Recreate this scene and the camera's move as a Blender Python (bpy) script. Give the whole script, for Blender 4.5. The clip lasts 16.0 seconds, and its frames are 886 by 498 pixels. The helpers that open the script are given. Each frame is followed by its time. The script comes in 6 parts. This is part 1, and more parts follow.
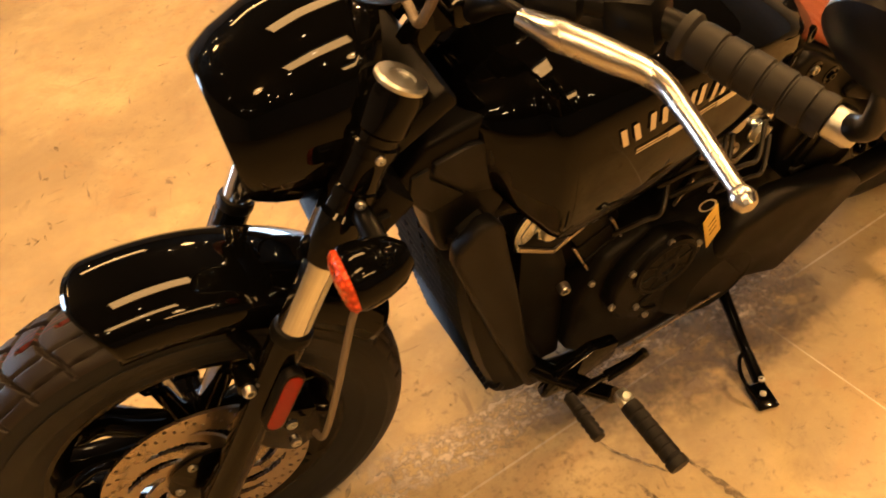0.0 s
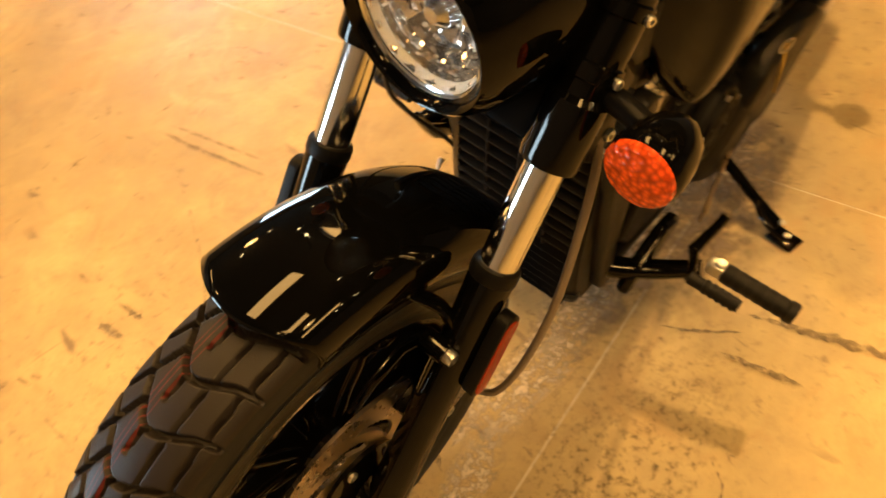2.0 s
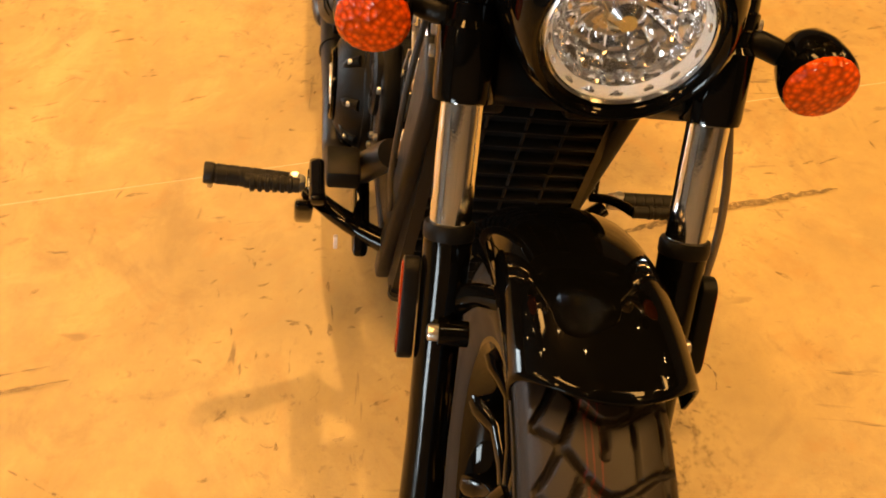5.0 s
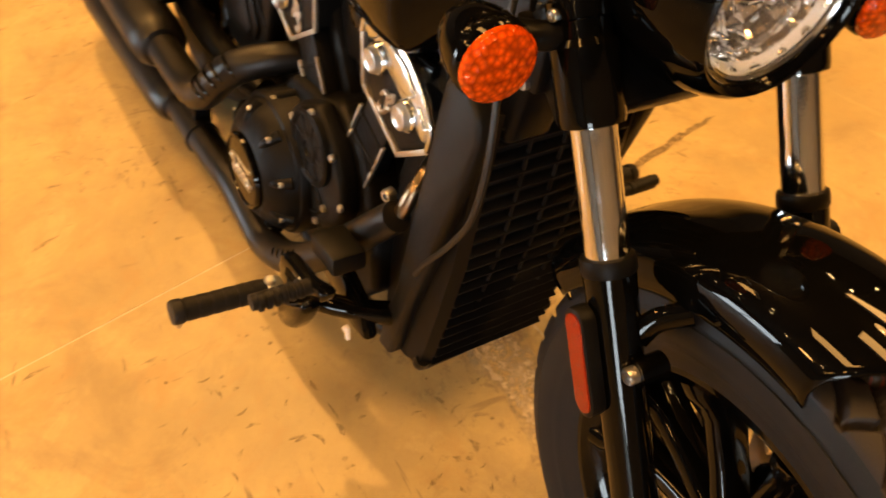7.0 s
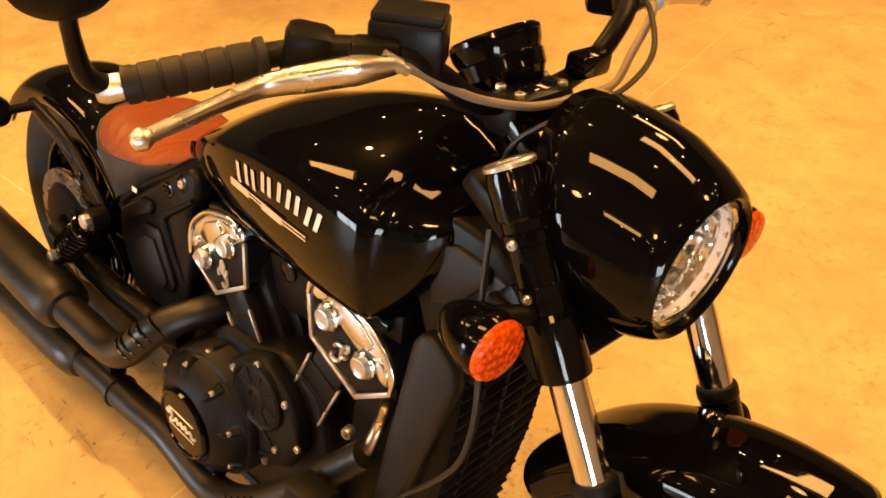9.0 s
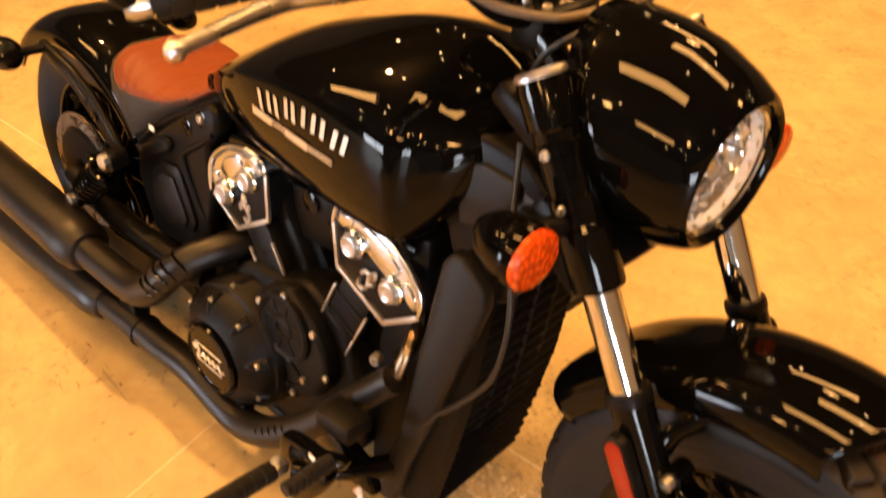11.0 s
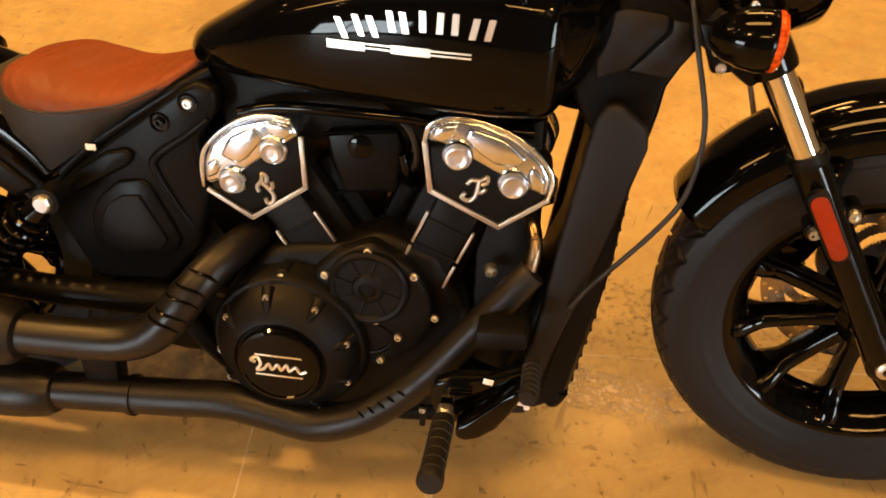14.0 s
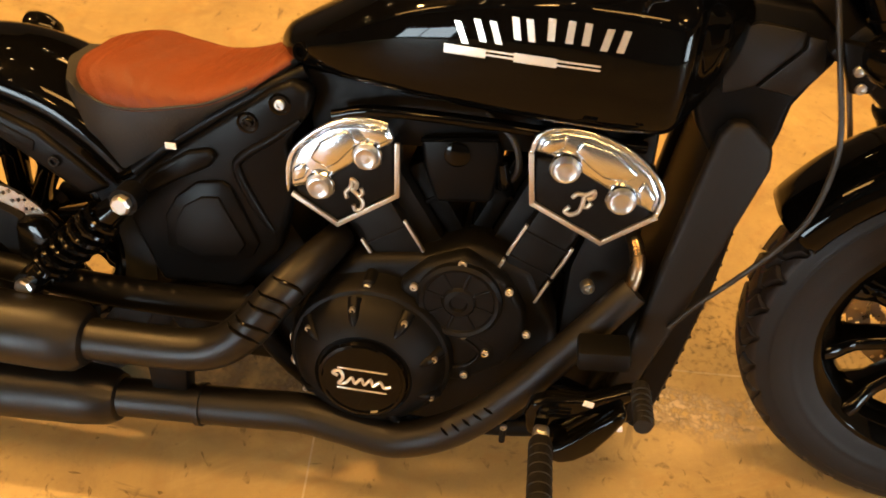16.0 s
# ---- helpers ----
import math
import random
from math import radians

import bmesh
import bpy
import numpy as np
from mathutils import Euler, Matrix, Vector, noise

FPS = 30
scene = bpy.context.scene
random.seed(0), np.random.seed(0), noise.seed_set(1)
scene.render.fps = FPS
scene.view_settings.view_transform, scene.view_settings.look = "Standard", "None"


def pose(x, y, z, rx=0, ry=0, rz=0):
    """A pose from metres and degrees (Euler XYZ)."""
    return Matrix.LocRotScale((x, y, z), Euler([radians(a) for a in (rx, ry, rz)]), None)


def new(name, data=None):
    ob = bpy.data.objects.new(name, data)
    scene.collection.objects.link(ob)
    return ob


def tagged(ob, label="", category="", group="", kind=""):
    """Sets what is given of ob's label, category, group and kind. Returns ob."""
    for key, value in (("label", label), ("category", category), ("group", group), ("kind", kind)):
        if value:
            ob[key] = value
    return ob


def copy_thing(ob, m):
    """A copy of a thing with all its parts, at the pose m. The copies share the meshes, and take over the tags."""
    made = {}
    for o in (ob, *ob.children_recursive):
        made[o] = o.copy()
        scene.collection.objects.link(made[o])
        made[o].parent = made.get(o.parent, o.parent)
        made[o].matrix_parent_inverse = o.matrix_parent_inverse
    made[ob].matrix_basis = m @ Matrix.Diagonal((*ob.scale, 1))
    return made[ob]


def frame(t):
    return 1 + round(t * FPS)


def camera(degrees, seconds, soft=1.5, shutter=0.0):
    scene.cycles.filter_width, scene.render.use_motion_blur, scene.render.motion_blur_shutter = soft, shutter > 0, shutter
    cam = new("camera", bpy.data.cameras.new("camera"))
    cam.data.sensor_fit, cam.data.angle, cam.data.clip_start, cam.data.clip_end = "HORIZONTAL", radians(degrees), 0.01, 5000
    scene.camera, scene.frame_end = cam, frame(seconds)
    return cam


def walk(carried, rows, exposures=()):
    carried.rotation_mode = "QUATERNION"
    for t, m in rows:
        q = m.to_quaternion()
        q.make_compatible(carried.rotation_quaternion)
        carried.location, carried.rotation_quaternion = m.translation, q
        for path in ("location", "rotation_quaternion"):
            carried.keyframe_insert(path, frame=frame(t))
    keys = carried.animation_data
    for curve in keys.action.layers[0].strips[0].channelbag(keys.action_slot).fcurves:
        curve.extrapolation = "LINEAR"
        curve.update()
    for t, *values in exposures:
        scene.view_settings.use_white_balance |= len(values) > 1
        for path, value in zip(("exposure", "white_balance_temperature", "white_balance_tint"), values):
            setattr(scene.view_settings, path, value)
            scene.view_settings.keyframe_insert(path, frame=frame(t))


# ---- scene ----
cam = camera(56.3, 16.0, soft=1.7, shutter=0.5)
PATH = [
    (0.0, -0.1991, 0.9792, 1.3116, 45.56, 8.14, 158.63),
    (0.5, -0.1458, 0.9966, 1.3070, 45.19, 8.05, 159.72),
    (1.0, -0.0345, 0.9347, 1.2727, 43.14, 6.62, 159.48),
    (1.5, 0.0835, 0.7503, 1.2175, 39.36, 9.44, 147.30),
    (2.0, 0.1780, 0.6607, 1.2334, 39.73, 5.57, 136.00),
    (2.5, 0.3696, 0.6071, 1.2512, 39.76, 5.06, 120.89),
    (3.0, 0.4926, 0.5561, 1.2442, 40.08, 3.39, 118.39),
    (3.5, 0.4992, 0.4742, 1.2364, 39.54, 2.10, 116.42),
    (4.0, 0.4371, 0.2776, 1.2162, 38.54, 4.85, 109.32),
    (4.2, 0.4047, 0.2270, 1.2175, 38.68, 4.13, 105.11),
    (6.3, 0.3692, -0.1457, 1.2257, 42.05, 1.82, 77.78),
    (6.5, 0.3196, -0.1819, 1.2168, 42.43, 3.14, 74.92),
    (7.0, 0.2360, -0.2570, 1.1823, 41.77, 1.65, 66.40),
    (7.5, 0.2087, -0.3312, 1.2304, 43.51, 0.96, 56.59),
    (8.0, 0.1768, -0.4180, 1.2959, 47.88, 0.17, 52.03),
    (8.5, 0.1752, -0.4051, 1.3463, 50.08, -0.01, 50.77),
    (8.7, 0.1666, -0.3961, 1.3650, 51.18, 0.10, 51.32),
    (10.8, 0.1555, -0.4067, 1.3586, 48.97, 1.95, 51.38),
    (11.0, 0.1650, -0.4363, 1.3349, 48.10, 1.55, 50.72),
    (11.5, 0.2020, -0.5441, 1.2729, 47.58, 0.12, 46.81),
    (12.0, 0.1090, -0.5651, 1.2111, 43.46, 0.29, 41.11),
    (12.5, -0.0500, -0.5938, 1.1644, 42.39, 1.44, 32.09),
    (13.0, -0.1641, -0.7195, 1.1623, 44.95, 1.54, 22.36),
    (13.5, -0.2810, -0.8662, 1.2030, 48.19, 0.82, 17.15),
    (14.0, -0.3537, -0.9135, 1.2013, 49.94, -0.56, 16.24),
    (14.5, -0.4011, -0.9193, 1.2134, 49.65, -1.88, 15.98),
    (15.0, -0.4221, -0.9497, 1.2067, 50.87, -1.90, 16.14),
    (15.5, -0.4630, -0.9623, 1.2032, 51.15, -1.81, 16.73),
    (16.0, -0.5300, -0.9008, 1.1938, 49.00, -2.75, 16.07),
]
# t, x, y, z and the three turns of the camera
walk(cam, [(t, pose(x, y, z, rx, ry, rz)) for t, x, y, z, rx, ry, rz in PATH], exposures=[(0.0, 0.25, 5500, 12), (1.5, 0.22, 5550, 4), (2.5, 0.20, 6000, -2), (4.0, 0.12, 6400, 4), (6.3, 0.06, 6500, 10), (7.2, 0.05, 6500, 10), (8.5, 0.33, 6500, 10), (11.0, 0.36, 6500, 18), (12.0, 0.2, 6500, 10), (13.0, 0.0, 6500, 10), (14.5, 0.03, 6450, 10), (16.0, 0.05, 6150, 6)])

# ---- world and lamps ----
WARM = (1.0, 0.485, 0.125)
world = bpy.data.worlds.new("world")
scene.world = world
world.use_nodes = True
world.node_tree.nodes["Background"].inputs["Color"].default_value = (0.9, 0.6, 0.3, 1)
world.node_tree.nodes["Background"].inputs["Strength"].default_value = 0.0


def strip_lamp(x, y, z, length, width, watts, turn=0):
    """The light of one ceiling strip, shining straight down."""
    data = bpy.data.lights.new("strip_light", "AREA")
    data.shape, data.size, data.size_y, data.energy, data.color = "RECTANGLE", length, width, watts, WARM
    ob = new("strip_light", data)
    ob.matrix_basis = pose(x, y, z, 0, 0, turn)
    return ob


CEIL = 3.6
STRIPS = [(-0.35, -0.5, 0), (-0.15, 1.95, 0), (-1.6, 4.1, 0), (0.6, -3.7, 0), (-3.4, -1.7, 0)]
for sx, sy, turn in STRIPS:
    strip_lamp(sx, sy, CEIL - 0.16, 1.65, 0.46, 78, turn + 14)
# the brighter bulbs among those on the ceiling: place and watts
SPOTS = [(-2.75, -0.08, 360), (1.7, 2.4, 60), (1.9, -2.2, 85), (-1.2, -3.2, 85), (-1.0, 2.8, 40)]
for sx, sy, watts in SPOTS:
    data = bpy.data.lights.new("bulb_light", "POINT")
    data.energy, data.color, data.shadow_soft_size = watts, (1.0, 0.495, 0.13), 0.05 if watts > 200 else 0.16
    new("bulb_light", data).location = (sx, sy, CEIL - 0.42)


# ---- materials ----
def material(name, color, rough=0.5, metal=0.0, coat=0.0, bump=0.0, scale=200.0, vary=0.0, vscale=8.0, rvary=0.0, spec=0.5, dark=None):
    """A plain surface with grain, a slow change of tone and a change of gloss."""
    m = bpy.data.materials.new(name)
    m.use_nodes = True
    nt = m.node_tree
    b = nt.nodes["Principled BSDF"]
    b.inputs["Base Color"].default_value = (*color, 1)
    b.inputs["Roughness"].default_value = rough
    b.inputs["Metallic"].default_value = metal
    b.inputs["Coat Weight"].default_value = coat
    b.inputs["Coat Roughness"].default_value = 0.03
    b.inputs["Specular IOR Level"].default_value = spec
    co = nt.nodes.new("ShaderNodeTexCoord")
    if vary or rvary:
        n = nt.nodes.new("ShaderNodeTexNoise")
        n.inputs["Scale"].default_value, n.inputs["Detail"].default_value = vscale, 6
        nt.links.new(co.outputs["Object"], n.inputs["Vector"])
        if vary:
            mix = nt.nodes.new("ShaderNodeMix")
            mix.data_type = "RGBA"
            lo = dark or tuple(c * (1 - vary) for c in color)
            mix.inputs["A"].default_value, mix.inputs["B"].default_value = (*lo, 1), (*[min(1, c * (1 + vary * 0.6)) for c in color], 1)
            nt.links.new(n.outputs["Fac"], mix.inputs["Factor"])
            nt.links.new(mix.outputs["Result"], b.inputs["Base Color"])
        if rvary:
            r = nt.nodes.new("ShaderNodeMapRange")
            r.inputs["From Min"].default_value, r.inputs["From Max"].default_value = 0.3, 0.7
            r.inputs["To Min"].default_value, r.inputs["To Max"].default_value = max(0, rough - rvary), rough + rvary
            nt.links.new(n.outputs["Fac"], r.inputs["Value"])
            nt.links.new(r.outputs["Result"], b.inputs["Roughness"])
    if bump:
        g = nt.nodes.new("ShaderNodeTexNoise")
        g.inputs["Scale"].default_value, g.inputs["Detail"].default_value = scale, 3
        nt.links.new(co.outputs["Object"], g.inputs["Vector"])
        bp = nt.nodes.new("ShaderNodeBump")
        bp.inputs["Strength"].default_value, bp.inputs["Distance"].default_value = bump, 0.002
        nt.links.new(g.outputs["Fac"], bp.inputs["Height"])
        nt.links.new(bp.outputs["Normal"], b.inputs["Normal"])
    return m


PAINT = material("black_gloss_paint", (0.0015, 0.0015, 0.0015), 0.03, coat=0.0, vary=0.3, vscale=30, spec=0.17)
SATIN = material("satin_black_metal", (0.0030, 0.0030, 0.0032), 0.36, bump=0.08, scale=500, vary=0.35, vscale=10, rvary=0.06, spec=0.10)
GRILLE = material("dark_grille", (0.0025, 0.0025, 0.0027), 0.6, bump=0.1, scale=600, vary=0.2, vscale=20, spec=0.2)
# textured plastic, paler and shinier than SATIN to stand in for window daylight
SHIELD = material("daylit_textured_plastic", (0.0048, 0.0048, 0.0050), 0.46, bump=0.22, scale=1100, vary=0.25, vscale=12, rvary=0.05, spec=0.25)
MATTE = material("matte_black_casting", (0.0036, 0.0036, 0.0037), 0.44, bump=0.25, scale=900, vary=0.4, vscale=14, rvary=0.08, spec=0.13)
PIPE = material("heat_proof_black_coating", (0.005, 0.0044, 0.0038), 0.40, bump=0.08, scale=700, vary=0.4, vscale=10, rvary=0.06, spec=0.32)
GLOSSY = material("gloss_black_metal", (0.0015, 0.0015, 0.0015), 0.06, bump=0.02, scale=300, vary=0.3, vscale=20, rvary=0.03, spec=0.20)
PLASTIC = material("black_plastic", (0.003, 0.003, 0.003), 0.45, bump=0.15, scale=1200, vary=0.3, vscale=20, spec=0.14)
# bluish base: cool daylight on the tyre sides is put into the rubber
RUBBER = material("tyre_rubber", (0.0078, 0.0093, 0.0116), 0.48, bump=0.15, scale=700, vary=0.4, vscale=9, rvary=0.10, spec=0.23)
GRIP = material("grip_rubber", (0.0062, 0.0058, 0.0056), 0.55, bump=0.2, scale=900, vary=0.3, vscale=30, spec=0.28)
# the bluish tint of CHROME, SHINE, STEEL and ALLOY stands in for daylight
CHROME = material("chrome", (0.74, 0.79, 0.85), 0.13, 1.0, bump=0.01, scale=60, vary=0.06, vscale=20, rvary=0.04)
SHINE = material("polished_casting", (0.68, 0.73, 0.80), 0.20, 1.0, bump=0.05, scale=40, vary=0.10, vscale=25, rvary=0.06)
LEVER = material("satin_polished_alloy", (0.54, 0.53, 0.53), 0.27, 1.0, bump=0.03, scale=200, vary=0.06, vscale=20, rvary=0.06)
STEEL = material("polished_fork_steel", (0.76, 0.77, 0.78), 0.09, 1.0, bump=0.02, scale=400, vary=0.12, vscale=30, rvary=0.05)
FIN = material("bare_machined_edge", (0.50, 0.455, 0.39), 0.46, 1.0, bump=0.06, scale=600, vary=0.12, vscale=40, rvary=0.06)
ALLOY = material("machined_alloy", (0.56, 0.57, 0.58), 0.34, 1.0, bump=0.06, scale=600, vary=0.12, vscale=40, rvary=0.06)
DISC = material("brake_disc_steel", (0.42, 0.36, 0.29), 0.30, 1.0, bump=0.06, scale=500, vary=0.2, vscale=30, rvary=0.08)
LEATHER = material("tan_leather", (0.165, 0.040, 0.010), 0.55, bump=0.35, scale=260, vary=0.3, vscale=12, rvary=0.1, spec=0.2)


def creased(m, scale, strength):
    """Adds soft creases that run across the hide, over its grain."""
    nt = m.node_tree
    b = nt.nodes["Principled BSDF"]
    co = nt.nodes.new("ShaderNodeTexCoord")
    mp = nt.nodes.new("ShaderNodeMapping")
    mp.inputs["Rotation"].default_value = (0, radians(35), radians(20))
    mp.inputs["Scale"].default_value = (1, 0.5, 1)
    w = nt.nodes.new("ShaderNodeTexWave")
    w.inputs["Scale"].default_value, w.inputs["Distortion"].default_value, w.inputs["Detail"].default_value, w.inputs["Detail Scale"].default_value = scale, 5.0, 3, 1.6
    bp = nt.nodes.new("ShaderNodeBump")
    bp.inputs["Strength"].default_value, bp.inputs["Distance"].default_value = strength, 0.004
    old = b.inputs["Normal"].links[0].from_node
    nt.links.new(co.outputs["Object"], mp.inputs["Vector"])
    nt.links.new(mp.outputs["Vector"], w.inputs["Vector"])
    nt.links.new(w.outputs["Fac"], bp.inputs["Height"])
    nt.links.new(bp.outputs["Normal"], old.inputs["Normal"])


creased(LEATHER, 14, 0.35)
VINYL = material("black_vinyl", (0.009, 0.0088, 0.0085), 0.55, bump=0.3, scale=350, vary=0.3, vscale=12)
BOWL = material("mirror_bowl", (0.97, 0.97, 0.97), 0.06, 0.95, vary=0.06, vscale=60)
SILVER = material("silver_badge_metal", (0.72, 0.69, 0.62), 0.28, 0.75, vary=0.1, vscale=60)
YELLOW = material("yellow_tag_card", (0.62, 0.42, 0.04), 0.6, bump=0.1, scale=100, vary=0.15, vscale=40)
WHITE = material("white_label", (0.75, 0.74, 0.7), 0.5, vary=0.06, vscale=90)
PINK = material("pale_plastic_clip", (0.78, 0.70, 0.66), 0.4, vary=0.08, vscale=90)
HOSE = material("braided_hose", (0.16, 0.13, 0.10), 0.45, bump=0.3, scale=900, vary=0.2, vscale=80)
BARE = material("heat_tinted_steel", (0.30, 0.22, 0.14), 0.3, 1.0, bump=0.05, scale=400, vary=0.3, vscale=30, rvary=0.08)
CABLE = material("black_cable", (0.0035, 0.0035, 0.0035), 0.5, bump=0.1, scale=600, vary=0.2, vscale=50)
# unseen walls, coloured pale or dark to set what the bike reflects
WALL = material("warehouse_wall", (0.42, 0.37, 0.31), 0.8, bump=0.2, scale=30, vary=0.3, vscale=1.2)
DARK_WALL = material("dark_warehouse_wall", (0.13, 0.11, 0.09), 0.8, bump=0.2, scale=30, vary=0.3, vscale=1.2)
CEILING = material("dark_ceiling", (0.035, 0.028, 0.02), 0.85, vary=0.3, vscale=0.8)
HOUSING = material("white_lamp_housing", (0.7, 0.7, 0.68), 0.4, vary=0.08, vscale=6)


def lens_material(name, color, cell):
    """A moulded plastic lens with a pattern of small prisms."""
    m = material(name, color, 0.14, coat=0.1, spec=0.25)
    nt = m.node_tree
    b = nt.nodes["Principled BSDF"]
    co = nt.nodes.new("ShaderNodeTexCoord")
    v = nt.nodes.new("ShaderNodeTexVoronoi")
    v.inputs["Scale"].default_value = cell
    nt.links.new(co.outputs["Object"], v.inputs["Vector"])
    ramp = nt.nodes.new("ShaderNodeValToRGB")
    ramp.color_ramp.elements[0].color = (*color, 1)
    ramp.color_ramp.elements[1].position = 0.75
    ramp.color_ramp.elements[1].color = (*[c * (0.35 if cell < 300 else 0.7) for c in color], 1)
    nt.links.new(v.outputs["Distance"], ramp.inputs["Fac"])
    nt.links.new(ramp.outputs["Color"], b.inputs["Base Color"])
    bp = nt.nodes.new("ShaderNodeBump")
    bp.inputs["Strength"].default_value, bp.inputs["Distance"].default_value = 0.6, 0.004
    nt.links.new(v.outputs["Distance"], bp.inputs["Height"])
    nt.links.new(bp.outputs["Normal"], b.inputs["Normal"])
    return m


AMBER = lens_material("amber_lens", (1.0, 0.105, 0.002), 170)
REFLEX = lens_material("red_orange_reflector", (0.34, 0.024, 0.003), 700)
GLASS = bpy.data.materials.new("headlight_glass")
GLASS.use_nodes = True
gb = GLASS.node_tree.nodes["Principled BSDF"]
gb.inputs["Transmission Weight"].default_value, gb.inputs["Roughness"].default_value, gb.inputs["IOR"].default_value = 1.0, 0.0, 1.25


def glow(name, color, strength):
    m = bpy.data.materials.new(name)
    m.use_nodes = True
    b = m.node_tree.nodes["Principled BSDF"]
    b.inputs["Base Color"].default_value = (*color, 1)
    b.inputs["Emission Color"].default_value, b.inputs["Emission Strength"].default_value = (*color, 1), strength
    return m


BULB = glow("lit_bulb", (1.0, 0.62, 0.25), 130)
DAYLIGHT = glow("daylight_pane", (0.88, 1.0, 1.06), 26)


def concrete():
    m = bpy.data.materials.new("worn_concrete")
    m.use_nodes = True
    nt = m.node_tree
    b = nt.nodes["Principled BSDF"]
    co = nt.nodes.new("ShaderNodeTexCoord")

    def noise_of(scale, detail=6, rough=0.6, stretch=None, turn=0, warp=0.0):
        n = nt.nodes.new("ShaderNodeTexNoise")
        n.inputs["Scale"].default_value, n.inputs["Detail"].default_value, n.inputs["Roughness"].default_value = scale, detail, rough
        n.inputs["Distortion"].default_value = warp
        src = co.outputs["Object"]
        if stretch:
            mp = nt.nodes.new("ShaderNodeMapping")
            mp.inputs["Scale"].default_value, mp.inputs["Rotation"].default_value[2] = stretch, radians(turn)
            nt.links.new(src, mp.inputs["Vector"])
            src = mp.outputs["Vector"]
        nt.links.new(src, n.inputs["Vector"])
        return n.outputs["Fac"]

    def ramp(src, a, c, lo=0.0, hi=1.0):
        r = nt.nodes.new("ShaderNodeMapRange")
        r.inputs["From Min"].default_value, r.inputs["From Max"].default_value = a, c
        r.inputs["To Min"].default_value, r.inputs["To Max"].default_value = lo, hi
        nt.links.new(src, r.inputs["Value"])
        return r.outputs["Result"]

    def mixed(fac, a, c):
        x = nt.nodes.new("ShaderNodeMix")
        x.data_type = "RGBA"
        nt.links.new(fac, x.inputs["Factor"])
        for socket, value in (("A", a), ("B", c)):
            if isinstance(value, tuple):
                x.inputs[socket].default_value = (*value, 1)
            else:
                nt.links.new(value, x.inputs[socket])
        return x.outputs["Result"]

    def times(a, c):
        x = nt.nodes.new("ShaderNodeMath")
        x.operation = "MULTIPLY"
        nt.links.new(a, x.inputs[0])
        nt.links.new(c, x.inputs[1])
        return x.outputs[0]

    tone = mixed(ramp(noise_of(1.3, 8, 0.65), 0.3, 0.72), (0.36, 0.268, 0.118), (0.61, 0.485, 0.230))
    tone = mixed(ramp(noise_of(9, 6, 0.7), 0.35, 0.75, 0.0, 0.7), tone, (0.33, 0.252, 0.135))
    tone = mixed(ramp(noise_of(2.6, 7, 0.7, warp=1.4), 0.55, 0.75, 0.0, 0.5), tone, (0.66, 0.54, 0.275))
    tone = mixed(ramp(noise_of(0.7, 5, 0.55, warp=1.0), 0.52, 0.70, 0.0, 0.65), tone, (0.24, 0.17, 0.085))
    tone = mixed(ramp(noise_of(4.5, 8, 0.72, warp=0.9), 0.54, 0.72, 0.0, 0.55), tone, (0.25, 0.175, 0.09))
    tone = mixed(ramp(noise_of(3.1, 7, 0.7, warp=1.8), 0.53, 0.66, 0.0, 0.5), tone, (0.40, 0.255, 0.10))
    specks = times(ramp(noise_of(38, 6, 0.75, warp=0.4), 0.56, 0.66), ramp(noise_of(1.7, 4, 0.6, warp=0.6), 0.44, 0.58))
    tone = mixed(ramp(specks, 0, 1, 0, 0.62), tone, (0.17, 0.122, 0.072))
    for scale, stretch, turn, lo, patch, strength in ((26, (1, 0.22, 1), 35, 0.655, 3.0, 0.7), (34, (0.18, 1, 1), -25, 0.665, 2.2, 0.65), (20, (1, 0.3, 1), 70, 0.66, 4.0, 0.6), (60, (1, 0.5, 1), 10, 0.66, 5.0, 0.6)):
        marks = times(ramp(noise_of(scale, 4, 0.6, stretch, turn, 0.7), lo, lo + 0.05), ramp(noise_of(patch, 3, 0.5, (1, 1, 1), turn * 2), 0.48, 0.6))
        tone = mixed(ramp(marks, 0, 1, 0, strength), tone, (0.11, 0.08, 0.05))
    tone = mixed(ramp(noise_of(420, 2, 0.5), 0.62, 0.75, 0, 0.3), tone, (0.22, 0.18, 0.12))
    nt.links.new(tone, b.inputs["Base Color"])
    nt.links.new(ramp(noise_of(5, 6), 0.3, 0.7, 0.36, 0.6), b.inputs["Roughness"])
    bp = nt.nodes.new("ShaderNodeBump")
    bp.inputs["Strength"].default_value, bp.inputs["Distance"].default_value = 0.25, 0.003
    nt.links.new(noise_of(90, 8, 0.7), bp.inputs["Height"])
    nt.links.new(bp.outputs["Normal"], b.inputs["Normal"])
    return m


CONCRETE = concrete()
GROUT = material("pale_joint_filler", (0.62, 0.54, 0.40), 0.8, bump=0.5, scale=120, vary=0.45, vscale=40)


